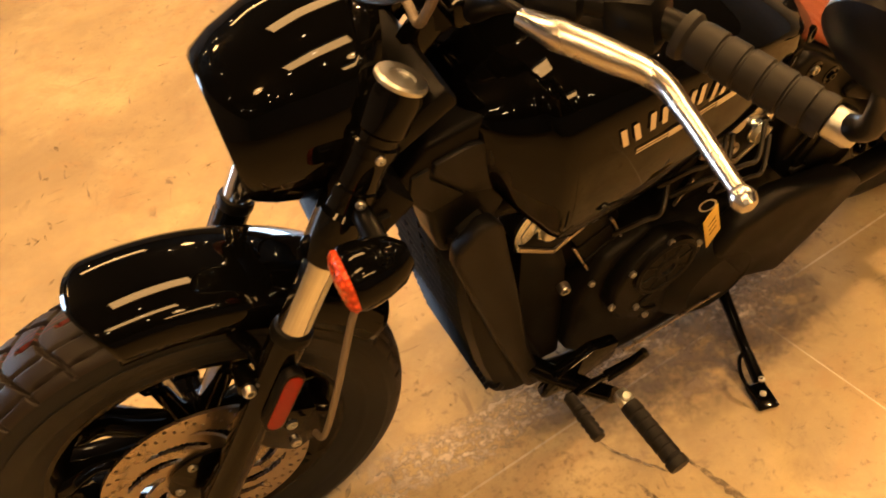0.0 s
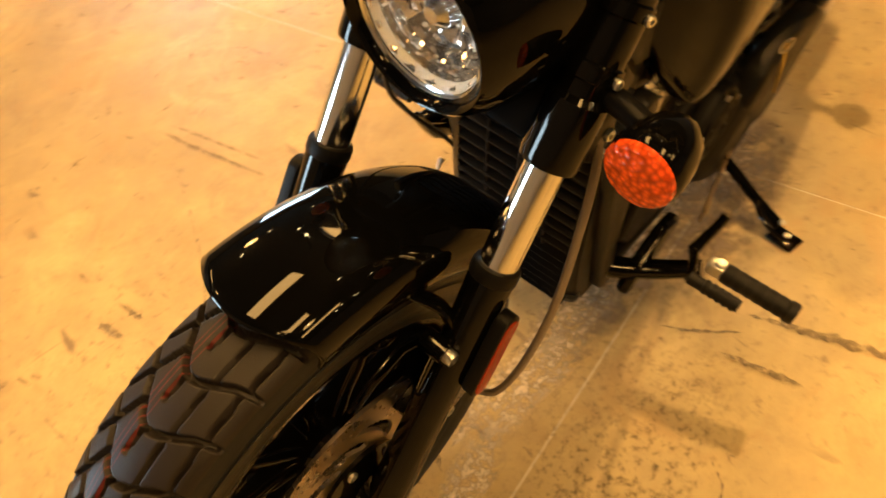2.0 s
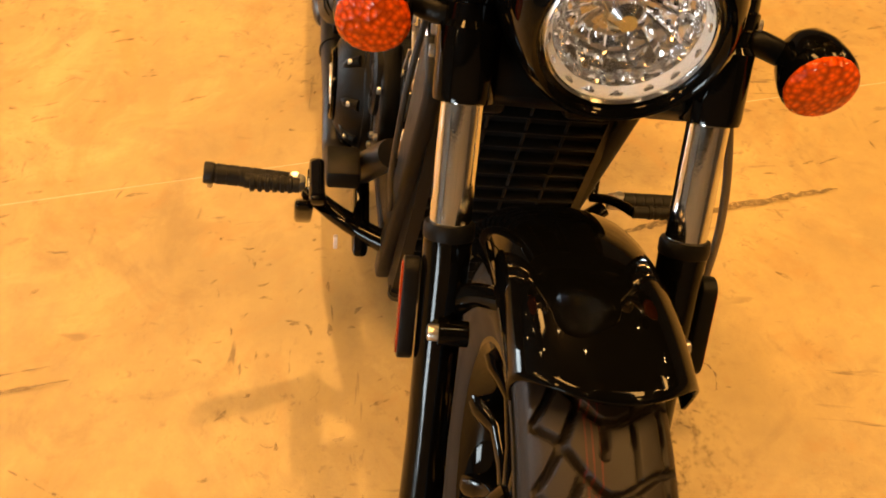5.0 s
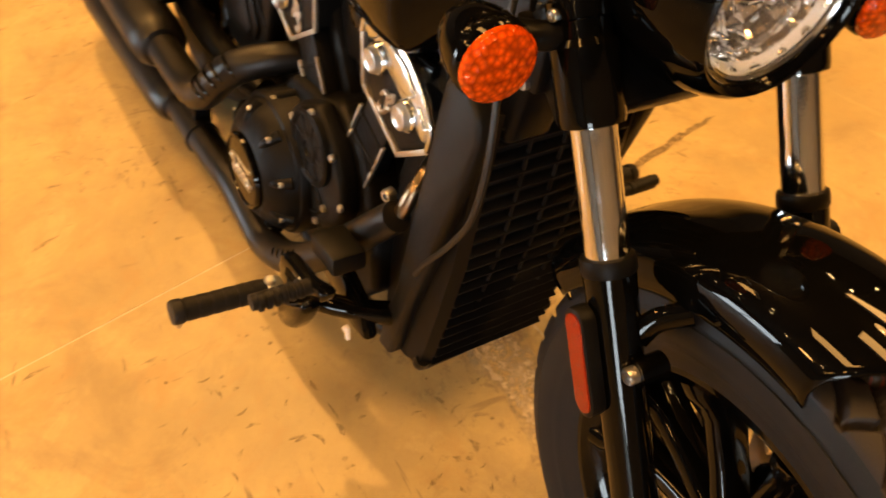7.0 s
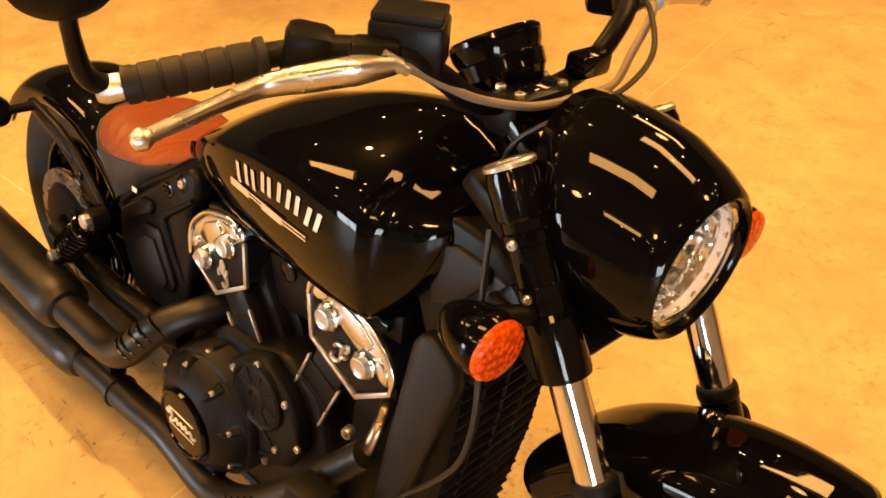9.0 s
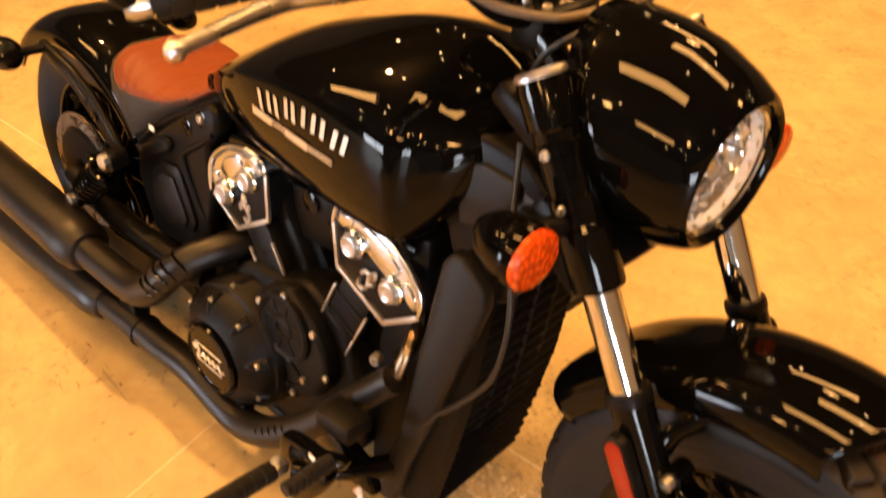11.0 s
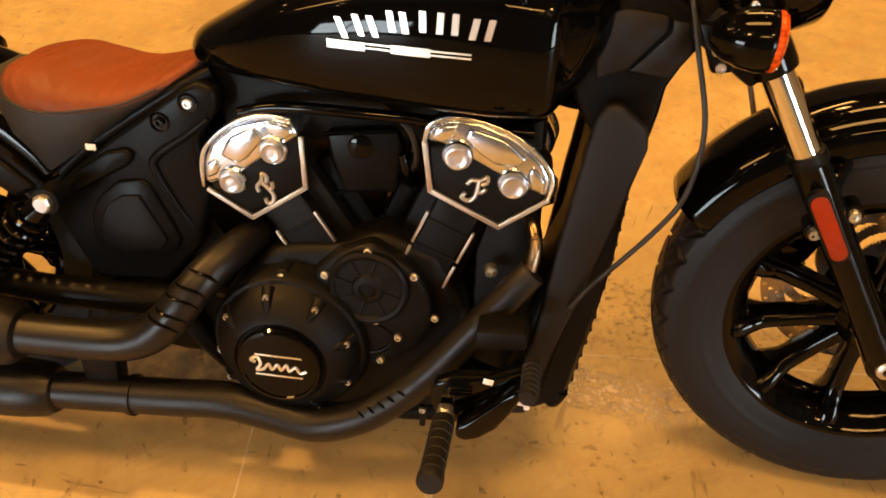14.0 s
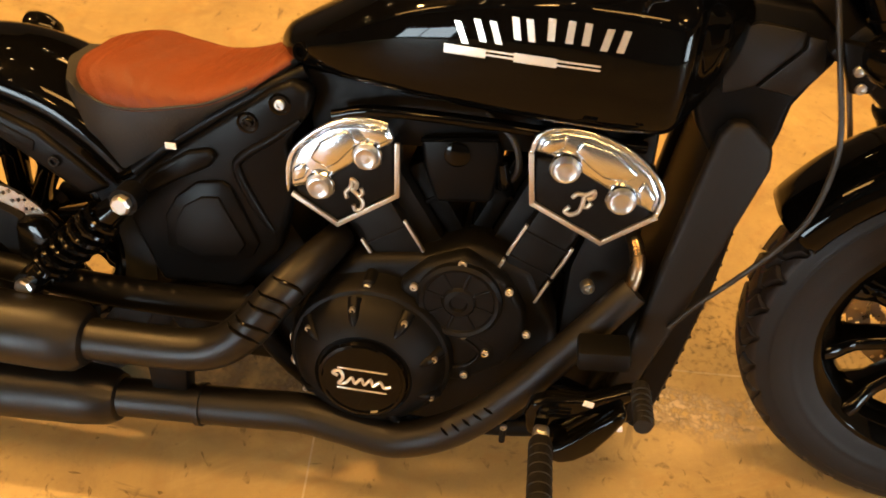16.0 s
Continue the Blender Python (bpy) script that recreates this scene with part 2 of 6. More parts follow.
def stain(name, color, scale, cover, most=1.0, rough=0.75, soft=0.08, fade=False):
    """A broken film on the concrete that lets the slab show through."""
    m = material(name, color, rough, bump=0.4, scale=160, vary=0.5, vscale=60)
    nt = m.node_tree
    co = nt.nodes.new("ShaderNodeTexCoord")
    n = nt.nodes.new("ShaderNodeTexNoise")
    n.inputs["Scale"].default_value, n.inputs["Detail"].default_value, n.inputs["Roughness"].default_value = scale, 8, 0.7
    nt.links.new(co.outputs["Object"], n.inputs["Vector"])
    r = nt.nodes.new("ShaderNodeMapRange")
    r.inputs["From Min"].default_value, r.inputs["From Max"].default_value = 0.66 - cover * 0.3 - soft / 2, 0.66 + soft / 2 - cover * 0.3
    r.inputs["To Max"].default_value = most
    nt.links.new(n.outputs["Fac"], r.inputs["Value"])
    out = r.outputs["Result"]
    if fade:
        at = nt.nodes.new("ShaderNodeAttribute")
        at.attribute_name = "thin"
        x = nt.nodes.new("ShaderNodeMath")
        x.operation = "MULTIPLY"
        nt.links.new(out, x.inputs[0])
        nt.links.new(at.outputs["Fac"], x.inputs[1])
        out = x.outputs[0]
    nt.links.new(out, nt.nodes["Principled BSDF"].inputs["Alpha"])
    return m


SKID = stain("old_rubber_mark", (0.15, 0.105, 0.065), 70, 0.8, 0.6, soft=0.2)
SCUFF = stain("short_dark_scuffs", (0.15, 0.105, 0.062), 60, 0.5, 0.5, soft=0.25)
DUST = stain("faint_crack_line", (0.24, 0.18, 0.12), 90, 0.5)
PATCH = stain("pale_exposed_aggregate", (0.68, 0.59, 0.45), 60, 0.55, 0.95, soft=0.16, fade=True)
GRIME = stain("oily_grime", (0.22, 0.165, 0.105), 20, 0.6, 0.8, soft=0.25, fade=True)
EDGE = stain("pale_worn_edge", (0.66, 0.54, 0.36), 45, 0.72, 0.85, soft=0.25)
PITS = stain("dark_pits", (0.11, 0.078, 0.046), 70, 0.16, 0.45, soft=0.2, fade=True)


def tread_rubber():
    """Tyre rubber with faint red maker's lines round the crown."""
    m = material("tread_rubber", (0.0120, 0.0088, 0.0072), 0.50, bump=0.2, scale=700, vary=0.35, vscale=9, rvary=0.08, spec=0.34)
    nt = m.node_tree
    b = nt.nodes["Principled BSDF"]
    co = nt.nodes.new("ShaderNodeTexCoord")
    sep = nt.nodes.new("ShaderNodeSeparateXYZ")
    nt.links.new(co.outputs["Object"], sep.inputs["Vector"])
    ramp = nt.nodes.new("ShaderNodeValToRGB")
    cr = ramp.color_ramp
    cr.interpolation = "CONSTANT"
    cr.elements[0].color = cr.elements[1].color = (0, 0, 0, 1)
    cr.elements[1].position = 0.99
    for at in (0.345, 0.385, 0.43):
        cr.elements.new(at).color = (1, 1, 1, 1)
        cr.elements.new(at + 0.008).color = (0, 0, 0, 1)
    rng = nt.nodes.new("ShaderNodeMapRange")
    rng.inputs["From Min"].default_value, rng.inputs["From Max"].default_value = -0.066, 0.066
    nt.links.new(sep.outputs["Y"], rng.inputs["Value"])
    nt.links.new(rng.outputs["Result"], ramp.inputs["Fac"])
    n = nt.nodes.new("ShaderNodeTexNoise")
    n.inputs["Scale"].default_value = 60
    nt.links.new(co.outputs["Object"], n.inputs["Vector"])
    x = nt.nodes.new("ShaderNodeMath")
    x.operation = "MULTIPLY"
    nt.links.new(ramp.outputs["Color"], x.inputs[0])
    nt.links.new(n.outputs["Fac"], x.inputs[1])
    old = b.inputs["Base Color"].links[0].from_socket
    mix = nt.nodes.new("ShaderNodeMix")
    mix.data_type = "RGBA"
    mix.inputs["B"].default_value = (0.16, 0.012, 0.008, 1)
    nt.links.new(x.outputs[0], mix.inputs["Factor"])
    nt.links.new(old, mix.inputs["A"])
    nt.links.new(mix.outputs["Result"], b.inputs["Base Color"])
    return m


TREAD = tread_rubber()


# ---- building blocks ----
def part(name, bm, mat, parent, label="", front=False, sharp=32):
    """Links a bmesh as one mesh object under a thing or under a part."""
    bmesh.ops.recalc_face_normals(bm, faces=bm.faces)
    me = bpy.data.meshes.new(name)
    bm.to_mesh(me)
    bm.free()
    me.materials.append(mat)
    me.shade_smooth()
    me.set_sharp_from_angle(angle=radians(sharp))
    ob = new(name, me)
    ob.parent = parent
    if front:
        ob.matrix_basis = STEER
    return tagged(ob, label)


def thing(name, label, category, m=None, kind="", group=""):
    ob = new(name)
    ob.matrix_basis = m or Matrix()
    return tagged(ob, label, category, group, kind)


def bev(bm, width, segments=2, angle=28):
    edges = [e for e in bm.edges if len(e.link_faces) == 2 and e.calc_face_angle(0) > radians(angle)]
    if edges and width:
        bmesh.ops.bevel(bm, geom=edges, offset=width, segments=segments, affect="EDGES", profile=0.5, clamp_overlap=True)
    return bm


def join(*many):
    """One bmesh out of several."""
    out = bmesh.new()
    for b in many:
        me = bpy.data.meshes.new("scrap")
        b.to_mesh(me)
        b.free()
        out.from_mesh(me)
        bpy.data.meshes.remove(me)
    return out


def moved(bm, m):
    bmesh.ops.transform(bm, matrix=m, verts=bm.verts)
    return bm


def box(size, centre=(0, 0, 0), bevel=0.002, m=None):
    bm = bmesh.new()
    bmesh.ops.create_cube(bm, size=1, matrix=Matrix.Diagonal((*size, 1)))
    bev(bm, bevel)
    return moved(bm, Matrix.Translation(centre) @ (m or Matrix()))


def prism(outline, v0, v1, bevel=0.003, segments=2):
    """An outline in the length-height plane, pulled out across the width from v0 to v1."""
    bm = bmesh.new()
    rings = [[bm.verts.new((u, v, w)) for u, w in outline] for v in (v0, v1)]
    bm.faces.new(rings[0])
    bm.faces.new(rings[1][::-1])
    for i in range(len(outline)):
        j = (i + 1) % len(outline)
        bm.faces.new((rings[0][i], rings[0][j], rings[1][j], rings[1][i]))
    bmesh.ops.recalc_face_normals(bm, faces=bm.faces)
    return bev(bm, bevel, segments)


def skin(rings, closed=True, caps=True, around=False):
    """A skin over rings of points, each with the same number."""
    bm = bmesh.new()
    vs = [[bm.verts.new(p) for p in ring] for ring in rings]
    n = len(vs[0])
    for a, b in zip(vs, vs[1:] + (vs[:1] if around else [])):
        for i in range(n if closed else n - 1):
            j = (i + 1) % n
            bm.faces.new((a[i], a[j], b[j], b[i]))
    if caps and closed and not around:
        bm.faces.new(vs[0][::-1])
        bm.faces.new(vs[-1])
    return bm


def spline(points, per=6):
    """Points on a smooth curve through the given ones."""
    p = [Vector(q) for q in points]
    if len(p) < 3:
        return p
    ext = [2 * p[0] - p[1], *p, 2 * p[-1] - p[-2]]
    out = []
    for a, b, c, d in zip(ext, ext[1:], ext[2:], ext[3:]):
        for k in range(per):
            t = k / per
            out.append(0.5 * (2 * b + (c - a) * t + (2 * a - 5 * b + 4 * c - d) * t * t + (3 * b - a - 3 * c + d) * t ** 3))
    return out + [p[-1]]


def tube(points, radius, per=6, seg=16, caps=True, flat=1.0):
    """A round bar along a smooth curve; radius is one number or one for each given point."""
    path = spline(points, per)
    rad = [radius] * len(path) if isinstance(radius, (int, float)) else [
        float(np.interp(i / (len(path) - 1), np.linspace(0, 1, len(radius)), radius)) for i in range(len(path))]
    tan = [(path[min(i + 1, len(path) - 1)] - path[max(i - 1, 0)]).normalized() for i in range(len(path))]
    side = tan[0].orthogonal().normalized()
    rings = []
    for p, t, r in zip(path, tan, rad):
        side = (side - t * side.dot(t)).normalized()
        up = t.cross(side)
        rings.append([p + r * (math.cos(a) * side + flat * math.sin(a) * up) for a in np.linspace(0, 2 * math.pi, seg, endpoint=False)])
    return skin(rings, caps=caps)


def lathe(profile, origin, axis, seg=32, closed=False):
    """Turns (radius, height) pairs about an axis."""
    q = Vector((0, 0, 1)).rotation_difference(Vector(axis).normalized()).to_matrix().to_4x4()
    m = Matrix.Translation(origin) @ q
    rings = [[m @ Vector((max(r, 1e-4) * math.cos(a), max(r, 1e-4) * math.sin(a), h)) for a in np.linspace(0, 2 * math.pi, seg, endpoint=False)]
             for r, h in profile]
    return skin(rings, caps=not closed, around=closed)


def bolt(origin, axis, r=0.006, h=0.005):
    """A socket-head bolt."""
    return lathe([(r, 0), (r, h * 0.8), (r * 0.85, h), (r * 0.5, h), (r * 0.5, h * 0.4), (0, h * 0.4)], origin, axis, 10)

# ---- the room ----
def slab(name, bm, mat, label="", category="", kind="structure"):
    bmesh.ops.recalc_face_normals(bm, faces=bm.faces)
    me = bpy.data.meshes.new(name)
    bm.to_mesh(me)
    bm.free()
    me.materials.append(mat)
    return tagged(new(name, me), label, category, kind=kind)


def clipped(poly, n, c):
    """The part of a flat outline on the side n . p > c."""
    out = []
    for p, q in zip(poly, poly[1:] + poly[:1]):
        a, b = n[0] * p[0] + n[1] * p[1] - c, n[0] * q[0] + n[1] * q[1] - c
        if a >= 0:
            out.append(p)
        if a * b < 0:
            t = a / (a - b)
            out.append((p[0] + t * (q[0] - p[0]), p[1] + t * (q[1] - p[1])))
    return out


JA = Vector((-0.200, 1.0)).normalized()
JB = Vector((1.0, 0.245)).normalized()
JA_AT, JB_AT = 0.310 * JA[1], -0.957 * JB[0]
floor = thing("floor", "worn warm-lit concrete slab floor with pale joints", "floor", kind="structure")
field = [(-11, -11), (11, -11), (11, 11), (-11, 11)]
for sa in (1, -1):
    for sb in (1, -1):
        p = clipped(clipped(field, JA * sa, JA_AT * sa + 0.0024), JB * sb, JB_AT * sb + 0.0019)
        bm = bmesh.new()
        top = [bm.verts.new((x, y, 0)) for x, y in p]
        low = [bm.verts.new((x, y, -0.12)) for x, y in p]
        bm.faces.new(top)
        bm.faces.new(low[::-1])
        for i in range(len(p)):
            j = (i + 1) % len(p)
            bm.faces.new((top[i], low[i], low[j], top[j]))
        part("slab", bm, CONCRETE, floor)
part("joint_filler", box((22, 22, 0.02), (0, 0, -0.0104), 0), GROUT, floor, "pale cement filler in the joints")


def wander(points, width, seed, z=0.0012, rough=0.5, per=10):
    """A thin ragged strip lying on the floor along a line."""
    rnd = random.Random(seed)
    path = spline([(x, y, z) for x, y in points], per)
    bm = bmesh.new()
    rows = []
    for i, p in enumerate(path):
        d = (path[min(i + 1, len(path) - 1)] - path[max(i - 1, 0)]).normalized()
        s = Vector((-d.y, d.x, 0))
        e = min(1, 3 * i / len(path), 3 * (len(path) - 1 - i) / len(path)) ** 0.5
        rows.append([bm.verts.new(p + s * width * e * (1 + rough * rnd.uniform(-1, 1)) * k + s * rnd.uniform(-1, 1) * width * rough * 0.3) for k in (-0.5, 0.5)])
    for a, b in zip(rows, rows[1:]):
        bm.faces.new((a[0], a[1], b[1], b[0]))
    return bm


def blotch(cx, cy, rx, ry, turn, seed, z=0.0012, ragged=0.35):
    """A flat patch with a torn outline."""
    rnd = random.Random(seed)
    bm = bmesh.new()
    ph = [rnd.uniform(0, 6.28) for _ in range(6)]
    thin = bm.verts.layers.float.new("thin")
    mid = bm.verts.new((cx, cy, z))
    mid[thin] = 1.0
    rings = []
    c, s = math.cos(radians(turn)), math.sin(radians(turn))
    for f, cover in ((0.45, 1.0), (0.75, 0.7), (1.15, 0.0)):
        ring = []
        for i in range(72):
            a = i * math.tau / 72
            k = f * (1 + ragged * sum(math.sin(a * g + ph[j]) / (1 + j) for j, g in enumerate((2, 3, 5, 7))) * 0.6)
            x, y = rx * k * math.cos(a), ry * k * math.sin(a)
            v = bm.verts.new((cx + c * x - s * y, cy + s * x + c * y, z))
            v[thin] = cover
            ring.append(v)
        rings.append(ring)
    for i in range(72):
        bm.faces.new((mid, rings[0][i], rings[0][(i + 1) % 72]))
        for p, q in zip(rings, rings[1:]):
            bm.faces.new((p[i], q[i], q[(i + 1) % 72], p[(i + 1) % 72]))
    return bm


for i, (cx, cy, rx, ry, turn) in enumerate([(-0.37, 0.150, 0.19, 0.055, 10), (-0.70, 0.085, 0.22, 0.06, 8), (-0.98, 0.09, 0.13, 0.08, 40), (-0.10, 0.23, 0.12, 0.05, 12)]):
    part("worn_patch", blotch(cx, cy, rx, ry, turn, 40 + i, 0.001 + 0.0002 * i, 0.5), PATCH, floor, "pale patch of exposed aggregate beside the joint")
for i, (cx, cy, rx, ry, turn) in enumerate([(-0.42, 0.30, 0.26, 0.16, 10), (-0.12, 0.30, 0.18, 0.13, 20), (-0.80, 0.16, 0.35, 0.12, 8), (-1.05, 0.02, 0.25, 0.14, 20), (0.05, 0.42, 0.22, 0.12, 60), (0.22, 0.30, 0.2, 0.14, 30), (-0.25, 0.42, 0.2, 0.12, 0), (0.35, 0.12, 0.2, 0.12, 50)]):
    part("grime_patch", blotch(cx, cy, rx, ry, turn, 140 + i, 0.0022 + 0.0002 * i, 0.4), GRIME if i in (2, 3) else PITS, floor, "dark pitted grime on the concrete")
for i, (pts, wd) in enumerate([([(-0.700, 0.35), (-0.735, 0.44), (-0.778, 0.56), (-0.826, 0.73), (-0.85, 0.83)], 0.017), ([(-0.603, 0.355), (-0.620, 0.42), (-0.638, 0.49)], 0.012), ([(-0.580, 0.25), (-0.61, 0.30), (-0.66, 0.36)], 0.006),
                               ([(-0.255, -0.92), (-0.292, -0.76), (-0.335, -0.60)], 0.008), ([(-0.29, -0.90), (-0.325, -0.77), (-0.36, -0.64)], 0.005),
                               ([(0.062, -0.535), (0.058, -0.50), (0.050, -0.465)], 0.011), ([(0.114, -0.520), (0.106, -0.49), (0.099, -0.455)], 0.016)]):
    part("skid_mark", wander(pts, wd, 60 + i, 0.004 + 0.0005 * i), SKID, floor, "dark rubber scuff on the concrete")
part("worn_edge", wander([(-0.58, 0.080), (-0.467, 0.095), (-0.413, 0.106), (-0.364, 0.118), (-0.31, 0.122), (-0.25, 0.135), (-0.17, 0.148)], 0.013, 91, 0.0034, rough=0.9, per=14), EDGE, floor, "pale broken edge of the worn band")
for i, pts in enumerate([[(-0.22, -0.78), (-0.15, -0.6), (-0.08, -0.45), (0.02, -0.30), (0.11, -0.18), (0.16, -0.08)], [(-0.43, 0.46), (-0.40, 0.50), (-0.36, 0.50)]]):
    part("hairline_crack", wander(pts, 0.003, 80 + i, 0.0036 + 0.0003 * i, rough=0.8), DUST, floor, "fine crack in the concrete")

# countless short scuffs and nicks, most of them lying across the slab
rs = random.Random(21)
bm = bmesh.new()
for k in range(1000):
    x, y = rs.uniform(-2.6, 1.2), rs.uniform(-1.6, 1.4)
    if noise.noise(Vector((x * 1.6, y * 1.6, 3.0))) + rs.uniform(-0.2, 0.2) < 0.05:
        continue
    a = radians(rs.choice((100, 112, 122, 60, 15)) + rs.uniform(-16, 16))
    ln, wd = rs.uniform(0.008, 0.040) * rs.choice((1, 1, 1.6)), rs.uniform(0.0014, 0.0048)
    d, n = Vector((math.cos(a), math.sin(a), 0)), Vector((-math.sin(a), math.cos(a), 0))
    bend = rs.uniform(-0.07, 0.07) * ln
    rows = []
    for j in range(6):
        f = j / 5
        c = Vector((x, y, 0.0030)) + d * ln * (f - 0.5) + n * bend * (4 * f * (1 - f))
        h = n * wd * (0.25 + math.sin(math.pi * f)) * rs.uniform(0.6, 1.2)
        rows.append((bm.verts.new(c - h), bm.verts.new(c + h)))
    for p, r in zip(rows, rows[1:]):
        bm.faces.new((p[0], p[1], r[1], r[0]))
for k in range(230):
    x, y = rs.uniform(-1.3, 0.15), rs.uniform(-0.42, 0.16)
    a, ln, wd = radians(rs.choice((100, 115, 130, 20)) + rs.uniform(-22, 22)), rs.uniform(0.006, 0.03), rs.uniform(0.0012, 0.0045)
    d, n = Vector((math.cos(a), math.sin(a), 0)), Vector((-math.sin(a), math.cos(a), 0))
    kink = rs.uniform(-0.2, 0.2) * ln
    rows = []
    for j in range(5):
        f = j / 4
        c = Vector((x, y, 0.0030)) + d * ln * (f - 0.5) + n * kink * (4 * f * (1 - f))
        h = n * wd * (0.2 + math.sin(math.pi * f)) * rs.uniform(0.4, 1.4)
        rows.append((bm.verts.new(c - h), bm.verts.new(c + h)))
    for p, r in zip(rows, rows[1:]):
        bm.faces.new((p[0], p[1], r[1], r[0]))
part("scuffs", bm, SCUFF, floor, "many short dark scuffs on the concrete")

WALL_H = CEIL
slab("ceiling", box((22.4, 22.4, 0.2), (0, 0, CEIL + 0.1), 0), CEILING, "dark warehouse ceiling with strip lights", "ceiling")
# walls out of view; the east one is paler to brighten the fork tubes
NORTH, EAST, WEST = 8.0, 6.6, -10.6
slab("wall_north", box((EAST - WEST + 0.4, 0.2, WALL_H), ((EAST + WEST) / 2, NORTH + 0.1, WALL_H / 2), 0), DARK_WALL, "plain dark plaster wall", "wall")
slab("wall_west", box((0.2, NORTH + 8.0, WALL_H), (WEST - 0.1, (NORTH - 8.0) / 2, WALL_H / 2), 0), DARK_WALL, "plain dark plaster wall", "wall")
WX, WY, WZ = -3.9, -8.0, 1.05
WW, WH = 1.20, 0.85
for x0, x1, z0, z1 in ((WEST - 0.2, WX - WW, 0, WALL_H), (WX + WW, EAST + 0.2, 0, WALL_H), (WX - WW, WX + WW, WZ + WH, WALL_H), (WX - WW, WX + WW, 0, WZ - WH)):
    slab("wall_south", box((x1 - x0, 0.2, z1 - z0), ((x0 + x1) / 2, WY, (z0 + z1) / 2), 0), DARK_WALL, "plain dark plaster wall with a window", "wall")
window = thing("window_1", "wide daylit window in a dark metal frame", "window", pose(WX, WY, WZ), kind="structure")
for k in (-0.5, 0.5):
    part("pane", box((WW - 0.05, 0.02, 2 * WH - 0.04), (WW * k, 0, 0), 0), DAYLIGHT, window, "bright daylit pane")
for k in (-0.98, 0, 0.98):
    part("mullion", box((0.05, 0.12, 2 * WH - 0.04), (WW * k, 0, 0), 0.004), PLASTIC, window)
for k in (-1, 1):
    part("rail", box((2 * WW, 0.12, 0.03), (0, 0, k * (WH - 0.015)), 0.004), PLASTIC, window)
# the same window again in the east wall, beside the corner
EY = -4.9
for y0, y1, z0, z1 in ((WY, EY - WW, 0, WALL_H), (EY + WW, NORTH, 0, WALL_H), (EY - WW, EY + WW, WZ + WH, WALL_H), (EY - WW, EY + WW, 0, WZ - WH)):
    slab("wall_east", box((0.2, y1 - y0, z1 - z0), (EAST + 0.1, (y0 + y1) / 2, (z0 + z1) / 2), 0), WALL, "unseen plaster wall, paler for bright reflections, with a window", "wall")
copy_thing(window, pose(EAST + 0.1, EY, WZ, 0, 0, 90)).name = "window_2"

for sx, sy, turn in STRIPS:
    lamp = thing("ceiling_light", "long strip light with a white metal housing", "ceiling light", pose(sx, sy, CEIL, 0, 0, turn + 14), group="ceiling strips")
    part("housing", box((1.68, 0.50, 0.13), (0, 0, -0.067), 0.01), HOUSING, lamp)
rnd = random.Random(5)
first = None
for i in range(44):
    m = pose(*SPOTS[i][:2], CEIL - 0.35) if i < len(SPOTS) else pose(rnd.uniform(-5, 4), rnd.uniform(-5, 5), CEIL - 0.35)
    if first is None:
        first = thing("pendant_bulb", "small bare lit bulb on a short black cord", "bulb", m, group="ceiling bulbs")
        part("globe", lathe([(0, -0.035), (0.02, -0.03), (0.032, -0.012), (0.03, 0.01), (0.016, 0.03), (0.013, 0.045)], (0, 0, 0), (0, 0, 1), 14), BULB, first, "lit glass globe")
        part("cord", tube([(0, 0, 0.045), (0, 0, 0.35)], 0.006, 1, 8), CABLE, first)
    else:
        copy_thing(first, m)

# ---- the motorcycle: x forward, y to its left, z up in its own plane, front axle above the origin ----
LEAN, YAW, TURN = 9.85, 7.65, -5.0
BIKE = Matrix.Translation((0.03, 0.0947, 0)) @ pose(0, 0, 0, -LEAN, 0, YAW)
AXIS = Vector((-math.sin(radians(29)), 0, math.cos(radians(29))))
PIVOT = Matrix.Translation((0.12, 0, 0))
STEER = PIVOT @ Matrix.Rotation(radians(TURN), 4, AXIS) @ PIVOT.inverted()
bike = thing("motorcycle", "black cruiser motorcycle with tan seat leaning on its stand", "motorcycle", BIKE)
AXLE = 0.321
REAR = (-1.48, 0.293)
RAKE = math.tan(radians(30.8))
FV = 0.119


def fork(w, off=0.0):
    """The length-wise place of the fork's middle line at a height."""
    return -(w - AXLE) * RAKE + off


